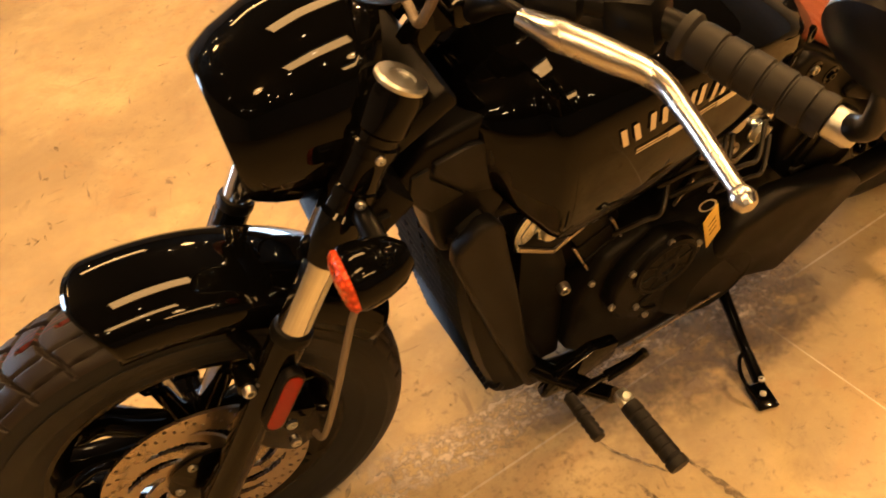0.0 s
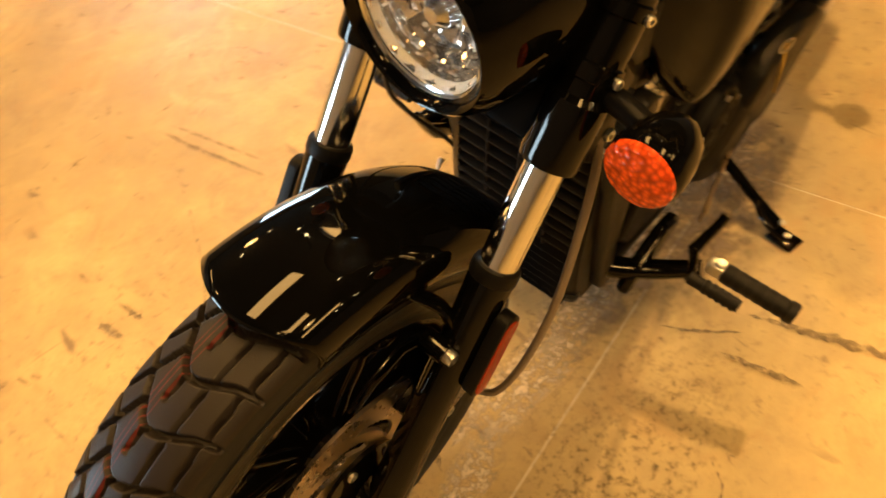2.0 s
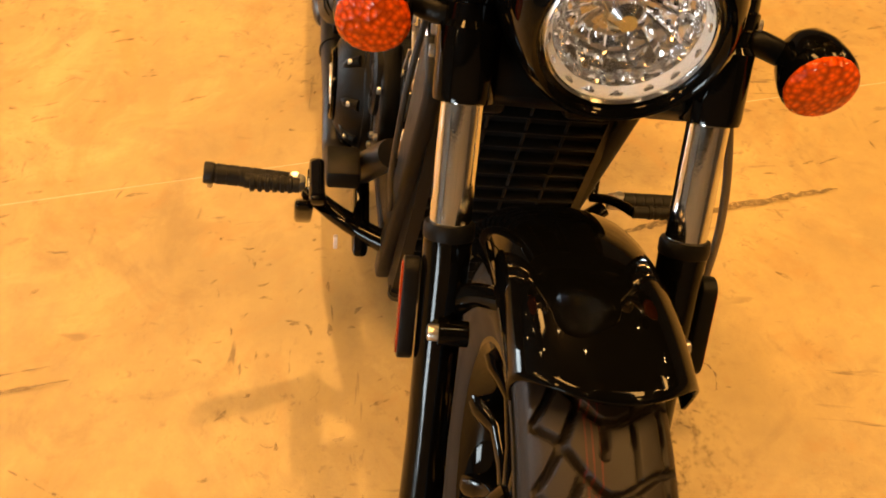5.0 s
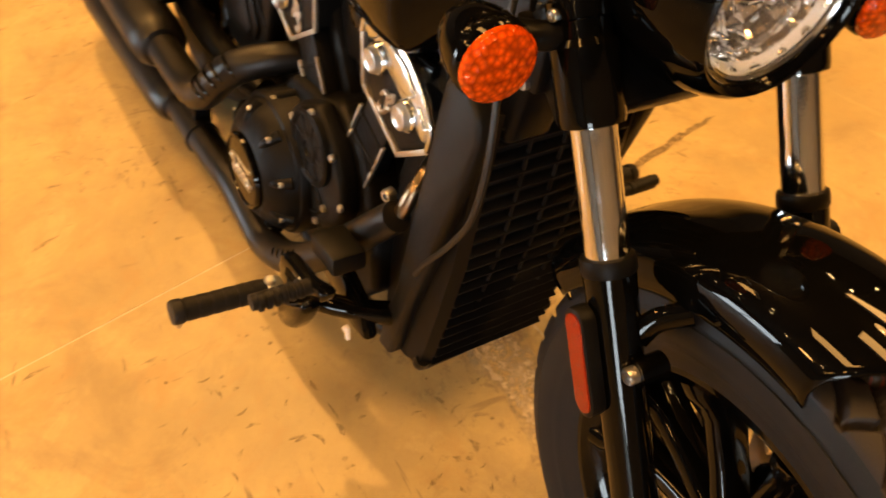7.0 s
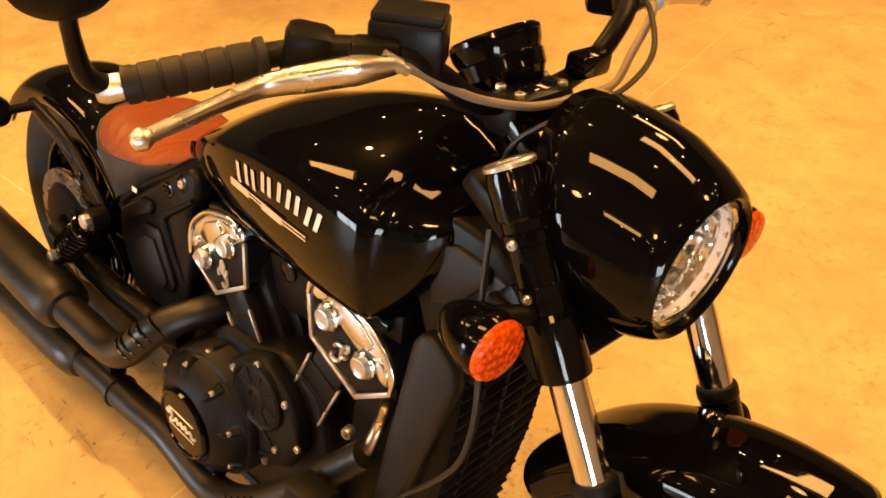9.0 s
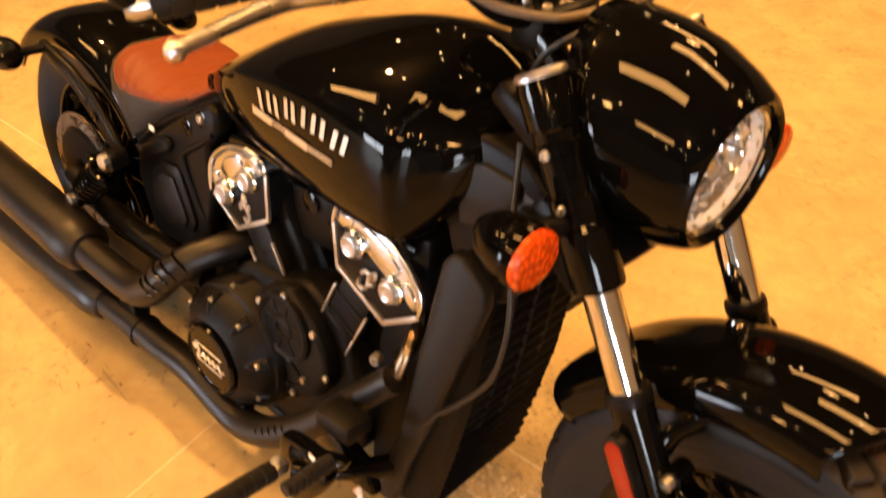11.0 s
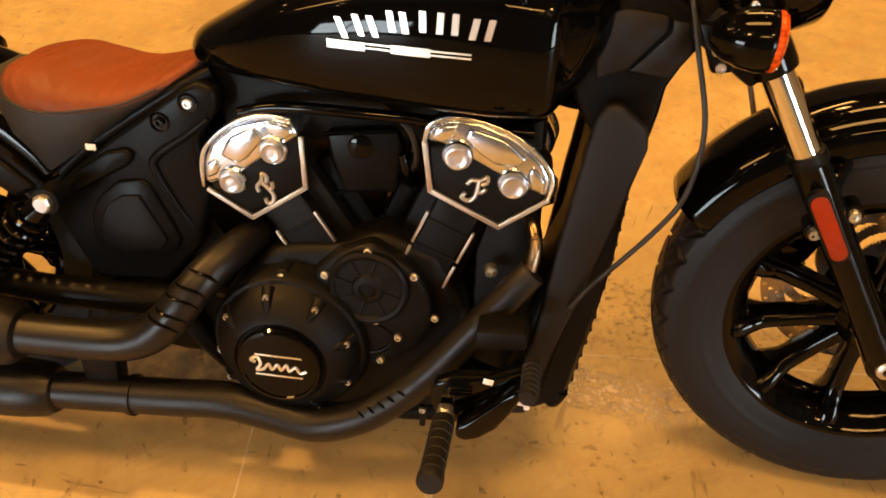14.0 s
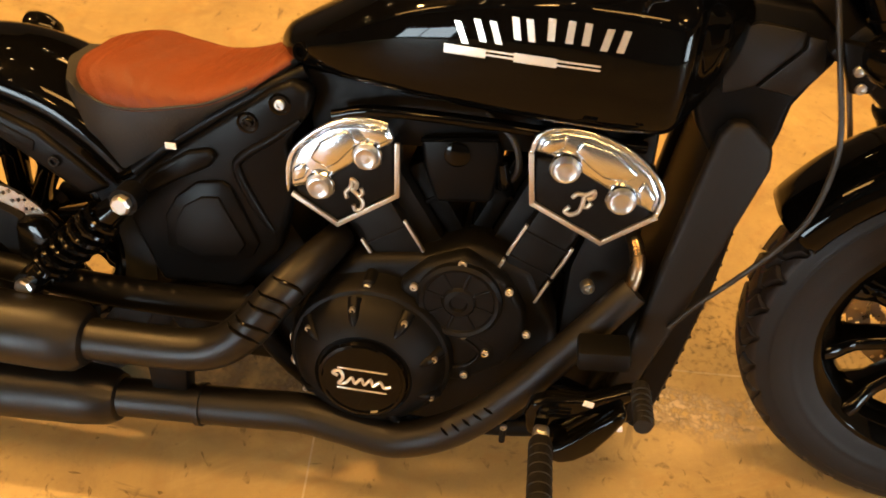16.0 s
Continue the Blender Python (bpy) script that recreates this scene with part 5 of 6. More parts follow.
def cylinder_unit(axis_deg, foot, side_v, head, trim, knobs, mark, tag):
    """One cylinder with its fins, and a head with a bright cover on either flank."""
    a = radians(axis_deg)
    up = Vector((math.sin(a), 0, math.cos(a)))
    ac = Vector((math.cos(a), 0, -math.sin(a)))
    foot = Vector((foot[0], 0, foot[1]))

    def local(size, across, along, v=0.0, bevel=0.003):
        m = Matrix.Translation(foot + ac * across + up * along + Vector((0, v, 0))) @ pose(0, 0, 0, 0, axis_deg, 0)
        return moved(box(size, (0, 0, 0), bevel), m)

    cyl = part("cylinder", local((0.118, 0.13, 0.30), 0, 0.09, bevel=0.012), MATTE, bike, tag)
    for s in (-1, 1):
        sv = s * side_v * (1.0 if s < 0 else 0.80)
        part("side_panel", local((0.066, 0.03, 0.16), 0, 0.105, sv * 0.80, 0.006), MATTE, cyl)
        for k in range(3):
            part("panel_rib", local((0.066, 0.006, 0.005), 0, 0.045 + 0.045 * k, sv * 0.80 + s * 0.015, 0.0015), MATTE, cyl)
        for across in (-0.036, 0.036):
            for along, ln in ((0.062, 0.042), (0.118, 0.056)):
                part("silver_fin", local((0.0045, 0.006, ln), across, along, sv * 0.80 + s * 0.0165, 0.001), FIN, cyl, "thin machined silver fin edge")
        for across in (-0.075, 0.075):
            part("cooling_wall", local((0.03, 0.095, 0.20), across, 0.10, 0, 0.008), MATTE, cyl)
            for k in range(2):
                part("wall_rib", local((0.034, 0.10, 0.008), across, 0.07 + 0.07 * k, 0, 0.002), MATTE, cyl)
        part("head", prism(head["body"], s * 0.03, sv * 0.93, 0.008, 3), MATTE, cyl, "black cylinder head panel")
        part("chrome_cover", prism(head["cover"], s * 0.035, sv * 0.955, 0.010, 4), SHINE, cyl, "bright chrome rocker cover", sharp=70)
        part("cover_band", tube([(u, sv * 0.950, w) for u, w in head["cover"][:head["arc"]]], 0.0040, 6, 12), SHINE, cyl, "polished outer band of the cover")
        for pane in head["panes"]:
            part("cover_pane", prism(pane, sv * 0.90, sv * 0.985, 0.005, 3), SHINE, cyl, "polished raised pane of the cover", sharp=70)
        ends = [Vector((u, 0, w)) for u, w in trim]
        strips = []
        for p, q in zip(ends, ends[1:]):
            d = (q - p).normalized() * 0.0036
            n = Vector((-d.z, 0, d.x))
            strips.append(prism([((p - d * 0.6 + n).x, (p - d * 0.6 + n).z), ((q + d * 0.6 + n).x, (q + d * 0.6 + n).z), ((q + d * 0.6 - n).x, (q + d * 0.6 - n).z), ((p - d * 0.6 - n).x, (p - d * 0.6 - n).z)], sv * 0.90, sv * 0.962, 0.0008))
        part("silver_edge", join(*strips), FIN, cyl, "machined silver edge line")
        for u, w in knobs:
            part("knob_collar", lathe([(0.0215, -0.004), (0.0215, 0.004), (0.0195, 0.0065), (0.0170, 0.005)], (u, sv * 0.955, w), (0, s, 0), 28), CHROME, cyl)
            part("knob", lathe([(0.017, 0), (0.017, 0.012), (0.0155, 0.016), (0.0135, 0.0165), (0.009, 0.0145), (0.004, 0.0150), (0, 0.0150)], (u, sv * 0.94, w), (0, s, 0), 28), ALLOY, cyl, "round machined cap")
        u, w, turn = mark
        m = Matrix.Translation((u, sv * 0.945 + s * 0.001, w)) @ pose(0, 0, 0, 0, turn - 90 if s < 0 else turn + 90, 0)
        for stroke in ([(-0.011, -0.001), (-0.016, -0.005), (-0.012, -0.010), (-0.004, -0.009), (0.002, -0.001), (0.006, 0.007), (0.010, 0.009)], [(-0.006, 0.008), (0.000, 0.011), (0.008, 0.008), (0.016, 0.010), (0.014, 0.004), (0.008, 0.003)], [(0.001, -0.003), (0.006, -0.005), (0.011, -0.002)]):
            part("flourish", moved(tube([(x * -1.35 * s, 0, z * 1.35) for x, z in stroke], 0.0033, 5, 8), m), FIN, cyl, "plain silver flourish")
    return cyl


cylinder_unit(-33, (-0.79, 0.305), 0.098,
              dict(body=[(-1.0, 0.468), (-0.937, 0.428), (-0.853, 0.484), (-0.857, 0.562), (-0.90, 0.56), (-0.985, 0.51)],
                   cover=[(-1.008, 0.470), (-1.006, 0.512), (-0.992, 0.542), (-0.952, 0.575), (-0.905, 0.59), (-0.868, 0.588), (-0.856, 0.562), (-0.905, 0.528), (-0.96, 0.485)],
                   arc=6, panes=[[(-0.976, 0.524), (-0.960, 0.553), (-0.922, 0.575), (-0.908, 0.556), (-0.936, 0.522), (-0.952, 0.512)], [(-0.912, 0.580), (-0.872, 0.582), (-0.864, 0.566), (-0.878, 0.557), (-0.899, 0.562)], [(-0.999, 0.484), (-1.000, 0.508), (-0.984, 0.518), (-0.976, 0.508), (-0.984, 0.492)]]),
              [(-1.001, 0.465), (-0.936, 0.425), (-0.852, 0.483), (-0.855, 0.560)], [(-0.895, 0.540), (-0.960, 0.486)], (-0.910, 0.475, 18), "matte black rear cylinder with bright head cover")
cylinder_unit(23, (-0.692, 0.325), 0.116,
              dict(body=[(-0.672, 0.575), (-0.666, 0.508), (-0.567, 0.461), (-0.503, 0.508), (-0.515, 0.53), (-0.60, 0.575)],
                   cover=[(-0.676, 0.580), (-0.668, 0.606), (-0.640, 0.618), (-0.600, 0.616), (-0.553, 0.599), (-0.515, 0.570), (-0.498, 0.540), (-0.502, 0.510), (-0.545, 0.525), (-0.60, 0.552), (-0.645, 0.575)],
                   arc=8, panes=[[(-0.622, 0.590), (-0.614, 0.608), (-0.566, 0.594), (-0.534, 0.568), (-0.548, 0.554), (-0.578, 0.556), (-0.600, 0.570)], [(-0.668, 0.585), (-0.660, 0.604), (-0.630, 0.611), (-0.634, 0.590), (-0.650, 0.580)], [(-0.526, 0.562), (-0.506, 0.538), (-0.508, 0.516), (-0.526, 0.524), (-0.534, 0.546)]]),
              [(-0.676, 0.580), (-0.666, 0.507), (-0.567, 0.460), (-0.502, 0.509)], [(-0.629, 0.565), (-0.551, 0.530)], (-0.603, 0.516, 70), "matte black front cylinder with bright head cover")
for s in (-1, 1):
    box_c = part("throttle_cover", prism([(-0.828, 0.562), (-0.722, 0.575), (-0.712, 0.545), (-0.722, 0.475), (-0.800, 0.465), (-0.822, 0.52)], s * 0.02, s * 0.066, 0.008, 3), SATIN, bike, "satin black intake cover between the cylinders")
    part("cover_button", lathe([(0.018, 0), (0.018, 0.004), (0.013, 0.006), (0, 0.006)], (-0.775, s * 0.066, 0.545), (0, s, 0), 24), PAINT, box_c)
for s in (-1, 1):
    part("tank_rail", tube([(-0.945, s * 0.085, 0.588), (-0.88, s * 0.09, 0.604), (-0.72, s * 0.095, 0.606), (-0.60, s * 0.095, 0.600), (-0.53, s * 0.09, 0.598)], 0.0085, 6, 12), GLOSSY, bike, "gloss black rail under the tank")
    for u, w in ((-0.708, 0.519),):
        part("rail_bolt", bolt((u, s * 0.098, w) if w > 0.55 else (u, s * 0.07, w), (0, s, 0.2), 0.0065, 0.008), ALLOY, bike, "bright bolt head under the tank")
    part("exhaust_nut", bolt((-0.574, s * 0.106, 0.389), (0.2, s, 0), 0.010, 0.014), ALLOY, bike, "bright exhaust flange nut")
    part("plug_cap", tube([(-0.70, s * 0.05, 0.49), (-0.705, s * 0.075, 0.515), (-0.712, s * 0.08, 0.545)], [0.009, 0.010, 0.007], 4, 12), GLOSSY, bike, "gloss black plug cap")
    part("cover_rim", tube([(-0.826, s * 0.066, 0.560), (-0.775, s * 0.068, 0.568), (-0.722, s * 0.066, 0.573)], 0.004, 4, 8), GLOSSY, bike, "gloss black lip of the intake cover")
part("rail_tag", box((0.016, 0.002, 0.010), (-1.172, -0.101, 0.520), 0.0005), WHITE, bike, "tiny white tag on the seat rail")
part("air_box", prism([(-1.0, 0.640), (-0.52, 0.63), (-0.55, 0.56), (-0.98, 0.53)], -0.055, 0.055, 0.012), PLASTIC, bike, "black plastic under the tank")
part("spark_lead", tube([(-0.71, -0.06, 0.50), (-0.69, -0.085, 0.54), (-0.70, -0.08, 0.58), (-0.74, -0.06, 0.61)], 0.005, 6, 8), CABLE, bike, "black plug lead")

part("front_frame", prism([(-0.515, 0.62), (-0.55, 0.60), (-0.60, 0.40), (-0.60, 0.13), (-0.50, 0.14), (-0.508, 0.40)], -0.085, 0.085, 0.010), MATTE, bike, "matte black front engine mount")

# ---- exhaust ----
rear_pipe = part("rear_exhaust", tube([(-0.94, -0.06, 0.385), (-0.957, -0.115, 0.382), (-0.982, -0.158, 0.365), (-1.010, -0.183, 0.335), (-1.040, -0.196, 0.296), (-1.075, -0.203, 0.266), (-1.12, -0.205, 0.251), (-1.20, -0.205, 0.246), (-1.30, -0.205, 0.243)], [0.025, 0.027, 0.0285, 0.029, 0.030, 0.0305, 0.031, 0.031, 0.031], 8, 28), PIPE, bike, "matte black upper exhaust pipe")


def slots(pipe, pts, radii, spans, a0, a1, facing, size=1.0):
    """Curved vent slots let into a heat shield, each an arc round the pipe."""
    path = spline(pts, 8)
    rad = [float(np.interp(i / (len(path) - 1), np.linspace(0, 1, len(radii)), radii)) for i in range(len(path))]
    for f in spans:
        i = int(f * (len(path) - 1))
        t = (path[i + 1] - path[i - 1]).normalized()
        out = (Vector(facing) - t * t.dot(Vector(facing))).normalized()
        side = t.cross(out)
        arc = [path[i] + rad[i] * (out * math.cos(a) + side * math.sin(a)) + t * 0.006 * math.sin(2 * a) for a in np.linspace(radians(a0), radians(a1), 7)]
        part("heat_slot", tube(arc, [size * 0.0012, size * 0.0034, size * 0.0034, size * 0.0012], 3, 8), GLOSSY, pipe, "dark slot in the heat shield")


REAR_PIPE = [(-0.94, -0.06, 0.385), (-0.957, -0.115, 0.382), (-0.982, -0.158, 0.365), (-1.010, -0.183, 0.335), (-1.040, -0.196, 0.296), (-1.075, -0.203, 0.266), (-1.12, -0.205, 0.251), (-1.20, -0.205, 0.246), (-1.30, -0.205, 0.243)]
slots(rear_pipe, REAR_PIPE, [0.025, 0.027, 0.0285, 0.029, 0.030, 0.0305, 0.031, 0.031, 0.031], (0.29, 0.345, 0.40, 0.455, 0.51), -65, 50, (0, -1, 0.5))
part("upper_muffler", lathe([(0.030, 0), (0.040, 0.004), (0.051, 0.02), (0.054, 0.05), (0.054, 0.55), (0.048, 0.60), (0.038, 0.60), (0.036, 0.5)], (-1.275, -0.205, 0.243), (-1, 0, 0.01), 36), PIPE, rear_pipe, "matte black upper muffler")
front_pipe = part("front_exhaust", tube([(-0.512, -0.136, 0.408), (-0.522, -0.139, 0.396), (-0.550, -0.147, 0.360), (-0.590, -0.158, 0.309), (-0.640, -0.170, 0.246), (-0.695, -0.182, 0.190), (-0.755, -0.19, 0.147), (-0.825, -0.19, 0.122), (-0.90, -0.19, 0.135), (-0.97, -0.19, 0.146), (-1.06, -0.192, 0.140), (-1.27, -0.195, 0.127)],
                                        [0.0215, 0.0225, 0.023, 0.0235, 0.0245, 0.026, 0.0275, 0.029, 0.0295, 0.030, 0.030, 0.030], 8, 28), PIPE, bike, "matte black lower exhaust pipe")
part("clamp_ring", lathe([(0.0335, -0.004), (0.0335, 0.004)], (-1.12, -0.193, 0.136), (-1, 0, -0.06), 28), PIPE, front_pipe)
part("header_elbow", tube([(-0.530, -0.130, 0.384), (-0.516, -0.126, 0.410), (-0.513, -0.112, 0.445), (-0.527, -0.080, 0.470), (-0.56, -0.04, 0.475)], 0.0105, 6, 20), BARE, front_pipe, "heat-tinted bare steel header bend")
slots(front_pipe, [(-0.512, -0.136, 0.408), (-0.522, -0.139, 0.396), (-0.550, -0.147, 0.360), (-0.590, -0.158, 0.309), (-0.640, -0.170, 0.246), (-0.695, -0.182, 0.190), (-0.755, -0.19, 0.147), (-0.825, -0.19, 0.122), (-0.90, -0.19, 0.135)],
      [0.0215, 0.0225, 0.023, 0.0235, 0.0245, 0.026, 0.0275, 0.029, 0.0295], (0.60, 0.63, 0.66, 0.69, 0.72), -14, 18, (0.2, -1, 1.0), 0.7)
part("lower_muffler", lathe([(0.029, 0), (0.036, 0.004), (0.044, 0.02), (0.048, 0.06), (0.05, 0.55), (0.044, 0.62), (0.036, 0.62), (0.034, 0.5)], (-1.245, -0.195, 0.128), (-1, 0, -0.06), 36), PIPE, front_pipe, "matte black lower muffler")
part("muffler_bracket", prism([(-1.135, 0.225), (-1.20, 0.225), (-1.195, 0.15), (-1.14, 0.15)], -0.20, -0.165, 0.005), SATIN, rear_pipe, "black bracket between the pipes")
part("drain_fitting", lathe([(0.008, 0), (0.008, 0.02), (0.011, 0.02), (0.011, 0.030), (0.007, 0.034), (0, 0.034)], (-0.985, -0.112, 0.205), (0, -1, 0.1), 12), ALLOY, eng, "bright hose fitting")
part("drain_fitting", lathe([(0.007, 0), (0.007, 0.015), (0.009, 0.015), (0.009, 0.022), (0, 0.022)], (-0.990, -0.112, 0.24), (0, -1, 0.1), 12), ALLOY, eng, "bright hose fitting")

# ---- rear ----
fender("rear_fender", REAR[0], REAR[1], 35, 143, [(0.095, 0.268), (0.097, 0.286), (0.090, 0.304), (0.064, 0.320), (0.032, 0.327), (0, 0.328)], False, PAINT, "gloss black bobbed rear mudguard")
for s in (-1, 1):
    strut = part("fender_strut", prism([(-1.262, 0.450), (-1.305, 0.487), (-1.355, 0.526), (-1.42, 0.553), (-1.53, 0.574), (-1.545, 0.562), (-1.53, 0.545), (-1.42, 0.512), (-1.35, 0.466), (-1.30, 0.432)], s * 0.106, s * 0.122, 0.007, 3), SATIN, bike, "satin black rear mudguard strut")
    part("strut_slot", prism([(-1.36, 0.512), (-1.42, 0.540), (-1.49, 0.553), (-1.485, 0.545), (-1.42, 0.526), (-1.365, 0.495)], s * 0.120, s * 0.125, 0.003, 2), MATTE, strut)
    part("strut_bolt", bolt((-1.335, s * 0.122, 0.485), (0, s, 0), 0.009, 0.006), GLOSSY, strut)
    rs = part("rear_turn_signal", lathe([(0.0, -0.04), (0.018, -0.034), (0.028, -0.018), (0.032, 0.0), (0.031, 0.014), (0.0, 0.02)], (-1.525, s * 0.190, 0.560), (-1, 0, 0), 28), PAINT, bike, "black rear turn signal on a stalk")
    part("stalk", tube([(-1.515, s * 0.115, 0.560), (-1.52, s * 0.17, 0.560)], 0.009, 1, 12), SATIN, rs)
    part("swingarm", tube([(-1.03, s * 0.10, 0.27), (-1.12, s * 0.115, 0.268), (-1.32, s * 0.122, 0.275), (-1.49, s * 0.118, 0.293)], [0.024, 0.026, 0.024, 0.02], 6, 16), SATIN, bike, "black swingarm tube")
    up, lo = Vector((-1.215, s * 0.155, 0.460)), Vector((-1.385, s * 0.155, 0.298))
    d = (lo - up).normalized()
    shock = part("shock_absorber", lathe([(0.017, 0.0), (0.019, 0.03), (0.021, 0.045), (0.012, 0.05), (0.012, 0.19), (0.020, 0.20), (0.018, 0.235), (0.012, 0.255)], up, d, 20), GLOSSY, bike, "black coil-over rear shock absorber")
    coil = []
    side = d.orthogonal().normalized()
    for k in range(7 * 12 + 1):
        a = k / 12 * math.tau
        coil.append(up + d * (0.05 + 0.145 * k / 84) + 0.0265 * (math.cos(a) * side + math.sin(a) * d.cross(side)))
    part("coil_spring", tube(coil, 0.0052, 1, 8), GLOSSY, shock, "gloss black coil spring")
    for c in (up, lo):
        part("shock_eye", lathe([(0.020, -0.016), (0.020, 0.016)], c, (0, 1, 0), 24), SATIN, shock)
        part("shock_bolt", lathe([(0.014, 0), (0.014, 0.010), (0.011, 0.013), (0, 0.013)], c + Vector((0, s * 0.016, 0)), (0, s, 0), 8), ALLOY, shock, "bright shock bolt")
part("rear_caliper", prism([(-1.345, 0.27), (-1.355, 0.335), (-1.385, 0.375), (-1.425, 0.37), (-1.43, 0.30), (-1.40, 0.25)], -0.118, -0.07, 0.010), GLOSSY, bike, "black rear brake caliper")
part("battery_cover", prism([(-1.03, 0.42), (-0.99, 0.36), (-1.0, 0.22), (-1.16, 0.20), (-1.24, 0.30), (-1.15, 0.45)], -0.06, 0.06, 0.01), PLASTIC, bike, "black plastic inner cover")
part("gearbox_tail", prism([(-0.99, 0.15), (-0.99, 0.27), (-1.13, 0.285), (-1.20, 0.27), (-1.225, 0.22), (-1.19, 0.165), (-1.08, 0.148)], -0.085, 0.05, 0.012, 3), MATTE, bike, "matte black casting behind the gearbox")
part("inner_fender", prism([(-1.19, 0.30), (-1.20, 0.44), (-1.28, 0.50), (-1.33, 0.48), (-1.24, 0.40), (-1.225, 0.30)], -0.085, 0.085, 0.012, 3), PLASTIC, bike, "black plastic splash guard ahead of the rear wheel")
part("license_light", box((0.05, 0.07, 0.025), (-1.745, 0, 0.500), 0.008), PLASTIC, bike, "small black tail bracket")
part("belt_guard", prism([(-0.84, 0.33), (-0.88, 0.385), (-0.97, 0.40), (-1.12, 0.36), (-1.19, 0.31), (-1.10, 0.21), (-1.03, 0.15), (-0.93, 0.20)], 0.115, 0.165, 0.016, 3), MATTE, bike, "matte black left sprocket cover")
part("drive_belt", prism([(-1.05, 0.365), (-1.48, 0.375), (-1.48, 0.365), (-1.05, 0.355)], 0.085, 0.107, 0.001), GRIP, bike, "black toothed drive belt")

# ---- foot controls ----
for s, root, tip in ((1, (-0.590, 0.274, 0.259), (-0.594, 0.396, 0.255)), (-1, (-0.613, -0.275, 0.240), (-0.612, -0.409, 0.253))):
    root, tip = Vector(root), Vector(tip)
    d = (tip - root).normalized()
    L = (tip - root).length
    prof = [(0.010, 0), (0.0150, 0.002)]
    for k in range(6):
        h = 0.008 + k * (L - 0.024) / 6
        prof += [(0.0160, h), (0.0164, h + (L - 0.024) / 6 - 0.004), (0.0152, h + (L - 0.024) / 6 - 0.003), (0.0152, h + (L - 0.024) / 6 - 0.0005)]
    prof += [(0.0176, L - 0.014), (0.0176, L - 0.003), (0.0160, L), (0, L)]
    peg = part("foot_peg", lathe(prof, root, d, 24), GRIP, bike, "ribbed black rubber foot peg")
    part("peg_pivot", box((0.022, 0.028, 0.026), root - d * 0.010, 0.006), ALLOY, peg, "plated pivot block")
    part("pivot_pin", lathe([(0.0085, 0), (0.0085, 0.004), (0.006, 0.006), (0, 0.006)], root - d * 0.006 + Vector((0, 0, 0.013)), (0, 0, 1), 18), ALLOY, peg)
    part("peg_feeler", bolt(tip - d * 0.008 + Vector((0, 0, -0.019)), (0, 0, -1), 0.005, 0.010), ALLOY, peg)
    arm = part("control_arm", tube([(-0.505, s * 0.10, 0.215), (-0.525, s * 0.14, 0.215), (-0.560, s * 0.195, 0.222), (root.x + 0.006, s * 0.247, root.z - 0.012)], [0.024, 0.022, 0.020, 0.017], 6, 16, flat=0.8), GLOSSY, bike, "gloss black forward control arm")
    part("control_plate", prism([(-0.645, 0.205), (-0.655, 0.245), (-0.60, 0.265), (-0.53, 0.24), (-0.50, 0.19), (-0.55, 0.18)], s * 0.15, s * 0.175, 0.008), GLOSSY, arm)
    if s > 0:
        part("shift_lever", tube([(-0.588, 0.221, 0.267), (-0.556, 0.231, 0.297), (-0.518, 0.241, 0.322), (-0.493, 0.246, 0.334)], 0.008, 5, 14, flat=0.7), GLOSSY, arm, "gloss black gear lever")
        part("shift_peg", tube([(-0.493, 0.246, 0.334), (-0.491, 0.323, 0.339)], 0.0095, 1, 16), GRIP, arm, "small ribbed rubber shift peg")
        for k in range(5):
            part("peg_rib", lathe([(0.0095, 0), (0.0112, 0.001), (0.0112, 0.006), (0.0095, 0.007)], (-0.4925, 0.269 + 0.0105 * k, 0.3355), (0, 1, 0.08), 16), GRIP, arm)
        part("toe_lever", tube([(-0.588, 0.221, 0.265), (-0.628, 0.231, 0.292), (-0.645, 0.236, 0.312)], [0.010, 0.008, 0.0085], 5, 14), GLOSSY, arm)
        part("linkage_rod", tube([(-0.630, 0.205, 0.285), (-0.95, 0.150, 0.17)], 0.003, 1, 8), DISC, arm, "thin bronze-coloured shift rod")
    else:
        pedal = part("brake_pedal", prism([(-0.632, 0.280), (-0.609, 0.291), (-0.554, 0.299), (-0.513, 0.322), (-0.494, 0.326), (-0.500, 0.306), (-0.537, 0.276), (-0.568, 0.266), (-0.595, 0.251), (-0.612, 0.214), (-0.632, 0.226), (-0.638, 0.256)], -0.247, -0.223, 0.007, 3), GLOSSY, arm, "gloss black cast brake pedal arm")
        for k in range(3):
            part("pedal_groove", tube([(-0.606 - 0.002 * k, -0.2475, 0.276 - 0.007 * k), (-0.592, -0.2475, 0.279 - 0.007 * k), (-0.578, -0.2475, 0.280 - 0.007 * k)], 0.0018, 4, 8), GLOSSY, pedal)
        part("pedal_pad", tube([(-0.500, -0.262, 0.346), (-0.503, -0.338, 0.347)], 0.0108, 1, 18), GRIP, arm, "ribbed black brake pedal pad")
        for k in range(6):
            part("pad_rib", lathe([(0.0108, 0), (0.0126, 0.001), (0.0126, 0.006), (0.0108, 0.007)], (-0.5008, -0.272 - 0.0105 * k, 0.3463), (0, -1, 0), 16), GRIP, arm)
        part("brake_switch", moved(box((0.070, 0.05, 0.030), (0, 0, 0), 0.006), Matrix.Translation((-0.545, -0.20, 0.345)) @ pose(0, 0, 0, 0, -6, 0)), PLASTIC, arm, "black brake cylinder")
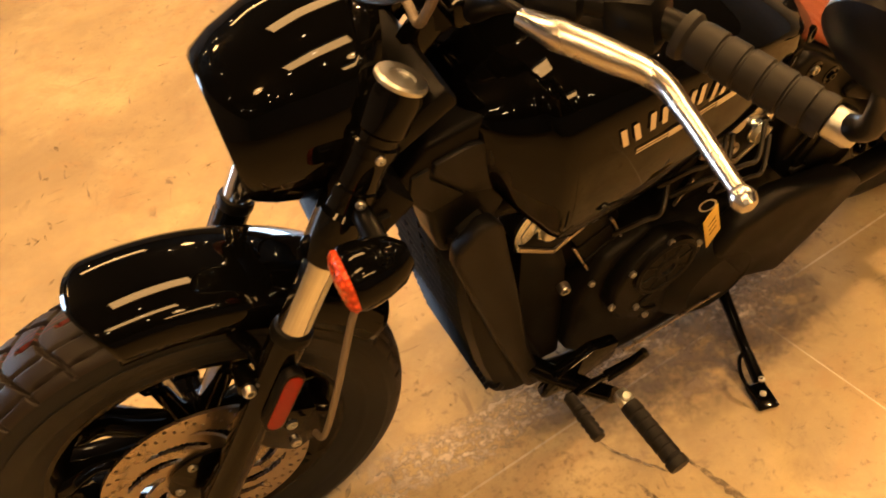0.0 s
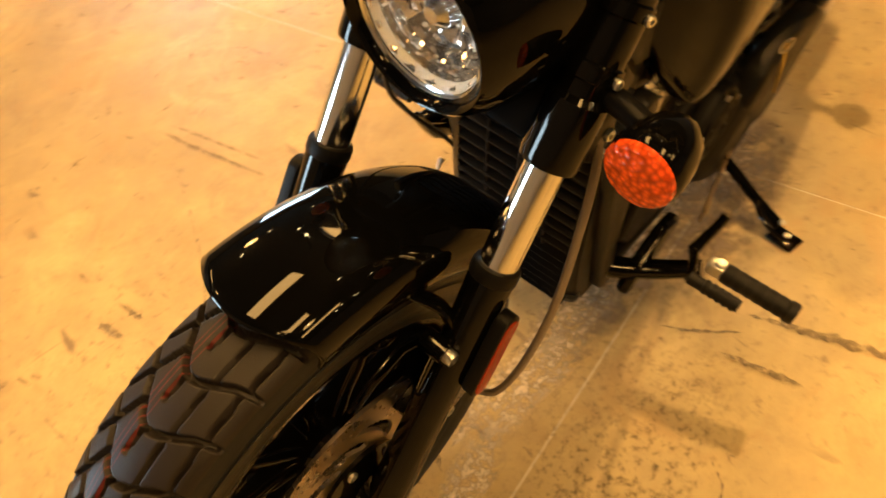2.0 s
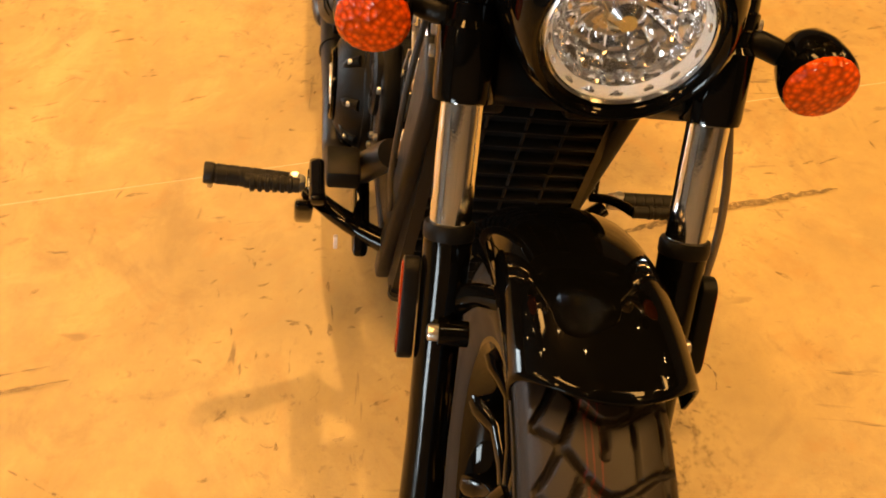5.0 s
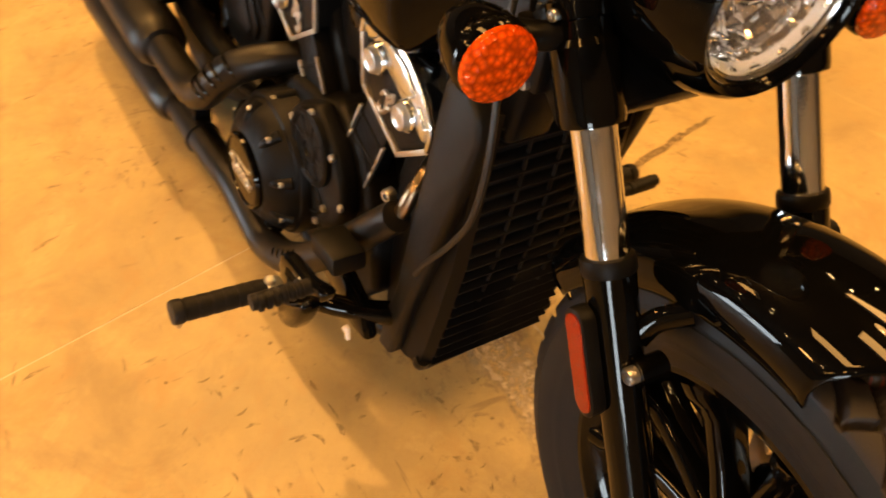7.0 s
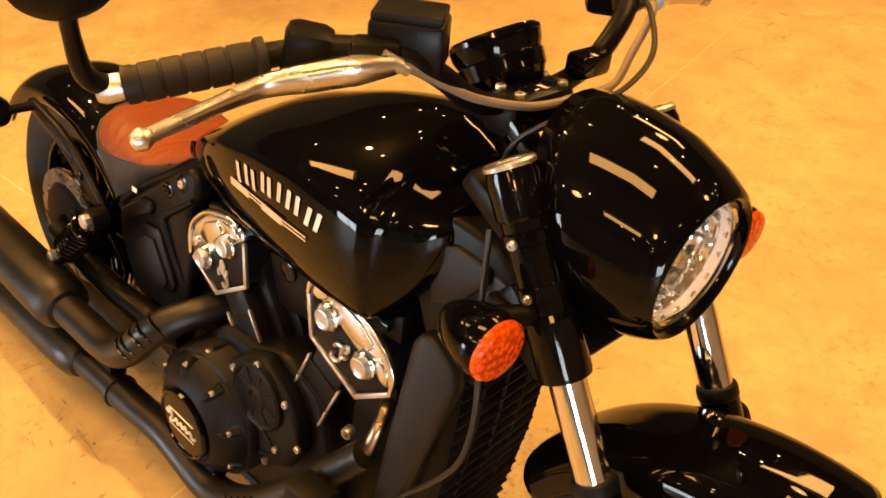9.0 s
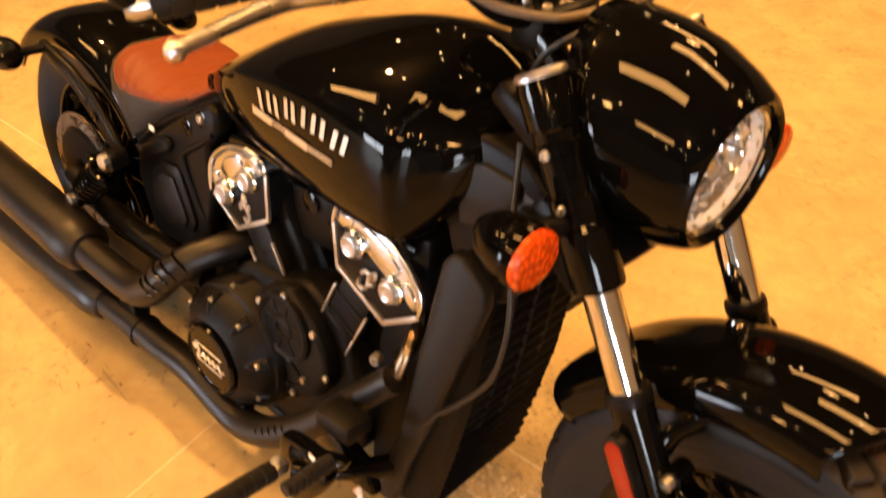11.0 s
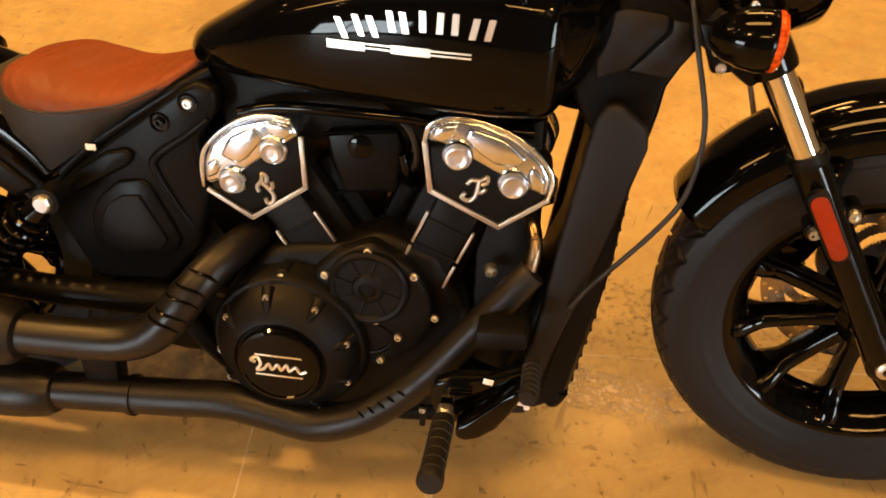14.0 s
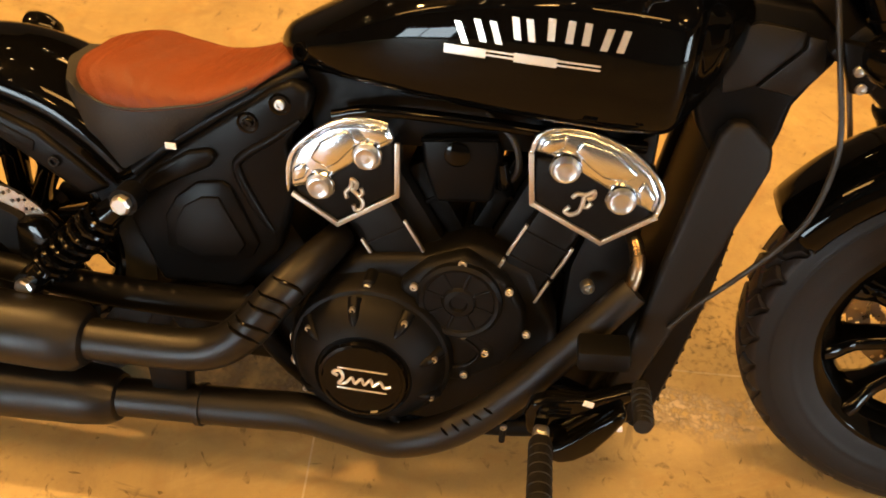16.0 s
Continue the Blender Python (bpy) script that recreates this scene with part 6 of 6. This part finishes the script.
        part("guard", prism([(-0.598, 0.222), (-0.586, 0.228), (-0.558, 0.259), (-0.529, 0.288), (-0.513, 0.303), (-0.506, 0.290), (-0.522, 0.256), (-0.540, 0.225), (-0.563, 0.204), (-0.582, 0.196), (-0.597, 0.200)], -0.268, -0.240, 0.007, 3), GLOSSY, arm, "curved black guard under the pedal")
        part("label", moved(box((0.014, 0.001, 0.009), (0, 0, 0), 0), Matrix.Translation((-0.557, -0.2480, 0.293)) @ pose(0, 0, 0, 0, 8, 0)), WHITE, pedal, "tiny white sticker")
        part("clip", prism([(-0.517, 0.222), (-0.507, 0.238), (-0.501, 0.236), (-0.496, 0.216), (-0.504, 0.214), (-0.506, 0.222)], -0.206, -0.200, 0.001), PINK, arm, "small pale plastic clip")
        part("cable_guide", tube([(-0.661, -0.150, 0.150), (-0.661, -0.150, 0.112)], 0.005, 1, 10), PLASTIC, arm)
        part("guide_bolt", bolt((-0.661, -0.154, 0.146), (0, -1, 0), 0.0055, 0.005), ALLOY, arm)
stand = part("side_stand", tube([(-0.948, 0.108, 0.1245), (-0.932, 0.165, 0.1085), (-0.909, 0.240, 0.0885), (-0.892, 0.300, 0.0745)], [0.013, 0.011, 0.010, 0.012], 5, 16), GLOSSY, bike, "black side stand, folded out")
part("stand_foot", moved(box((0.040, 0.055, 0.008), (0, 0, 0), 0.003), Matrix.Translation((-0.882, 0.322, 0.0620)) @ pose(0, 0, 0, LEAN, 0, -15)), GLOSSY, stand, "flat black stand foot")
part("stand_loop", tube([(-0.909, 0.245, 0.0905), (-0.879, 0.255, 0.0985), (-0.862, 0.285, 0.0905), (-0.867, 0.325, 0.0725)], 0.004, 6, 8), GLOSSY, stand)
for k in range(2):
    part("foot_bolt", bolt((-0.892 + 0.012 * k, 0.303 + 0.02 * k, 0.0845 - 0.010 * k), (0, -0.17, 1), 0.006, 0.004), ALLOY, stand)
part("stand_pivot", lathe([(0.017, -0.02), (0.02, -0.014), (0.02, 0.014), (0.014, 0.02)], (-0.948, 0.108, 0.1275), (0.2, 0.3, 1), 16), SATIN, stand)
part("stand_spring", tube([(-0.951, 0.118, 0.1495), (-0.881, 0.130, 0.1895)], 0.006, 1, 10), ALLOY, stand, "bright stand spring")

# ---- cables and tags ----
part("sensor_cable", tube([(-0.372, -0.126, 0.835), (-0.348, -0.150, 0.745), (-0.327, -0.162, 0.668), (-0.324, -0.164, 0.612), (-0.334, -0.163, 0.553), (-0.360, -0.158, 0.503), (-0.393, -0.150, 0.452), (-0.428, -0.142, 0.402), (-0.455, -0.136, 0.355)], 0.0036, 8, 10), CABLE, bike, "black hose looping past the radiator")
ring = part("key_ring", lathe([(0.012, -0.001), (0.0135, 0), (0.012, 0.001), (0.0105, 0)], (-0.752, 0.186, 0.545), (0.3, 1, 0), 24, closed=True), ALLOY, bike, "thin wire ring with a hang tag")
part("hang_tag", moved(box((0.038, 0.0016, 0.070), (0, 0, -0.045), 0.0004), Matrix.Translation((-0.757, 0.188, 0.536)) @ pose(0, 0, 0, 8, 14, 20)), YELLOW, ring, "yellow card hang tag")
for k in range(3):
    part("tag_line", moved(box((0.020, 0.0004, 0.0022), (0, 0.0011, -0.032 - 0.012 * k), 0), Matrix.Translation((-0.757, 0.188, 0.536)) @ pose(0, 0, 0, 8, 14, 20)), SKID, ring, "line of faded print")
rw = random.Random(11)
for k in range(6):
    u0, w0 = rw.uniform(-0.9, -0.65), rw.uniform(0.35, 0.55)
    part("wiring", tube([(u0, 0.10, w0), (u0 - 0.03, 0.125, w0 + 0.04), (u0 - 0.07, 0.12, w0 + 0.03), (u0 - 0.10, 0.09, w0 + 0.07)], 0.004, 5, 8), CABLE, bike, "loose black wiring")
for k in range(7):
    part("engine_bolt", bolt((rw.uniform(-0.95, -0.62), 0.113, rw.uniform(0.2, 0.37)), (0, 1, 0), 0.006, 0.006), ALLOY, eng)
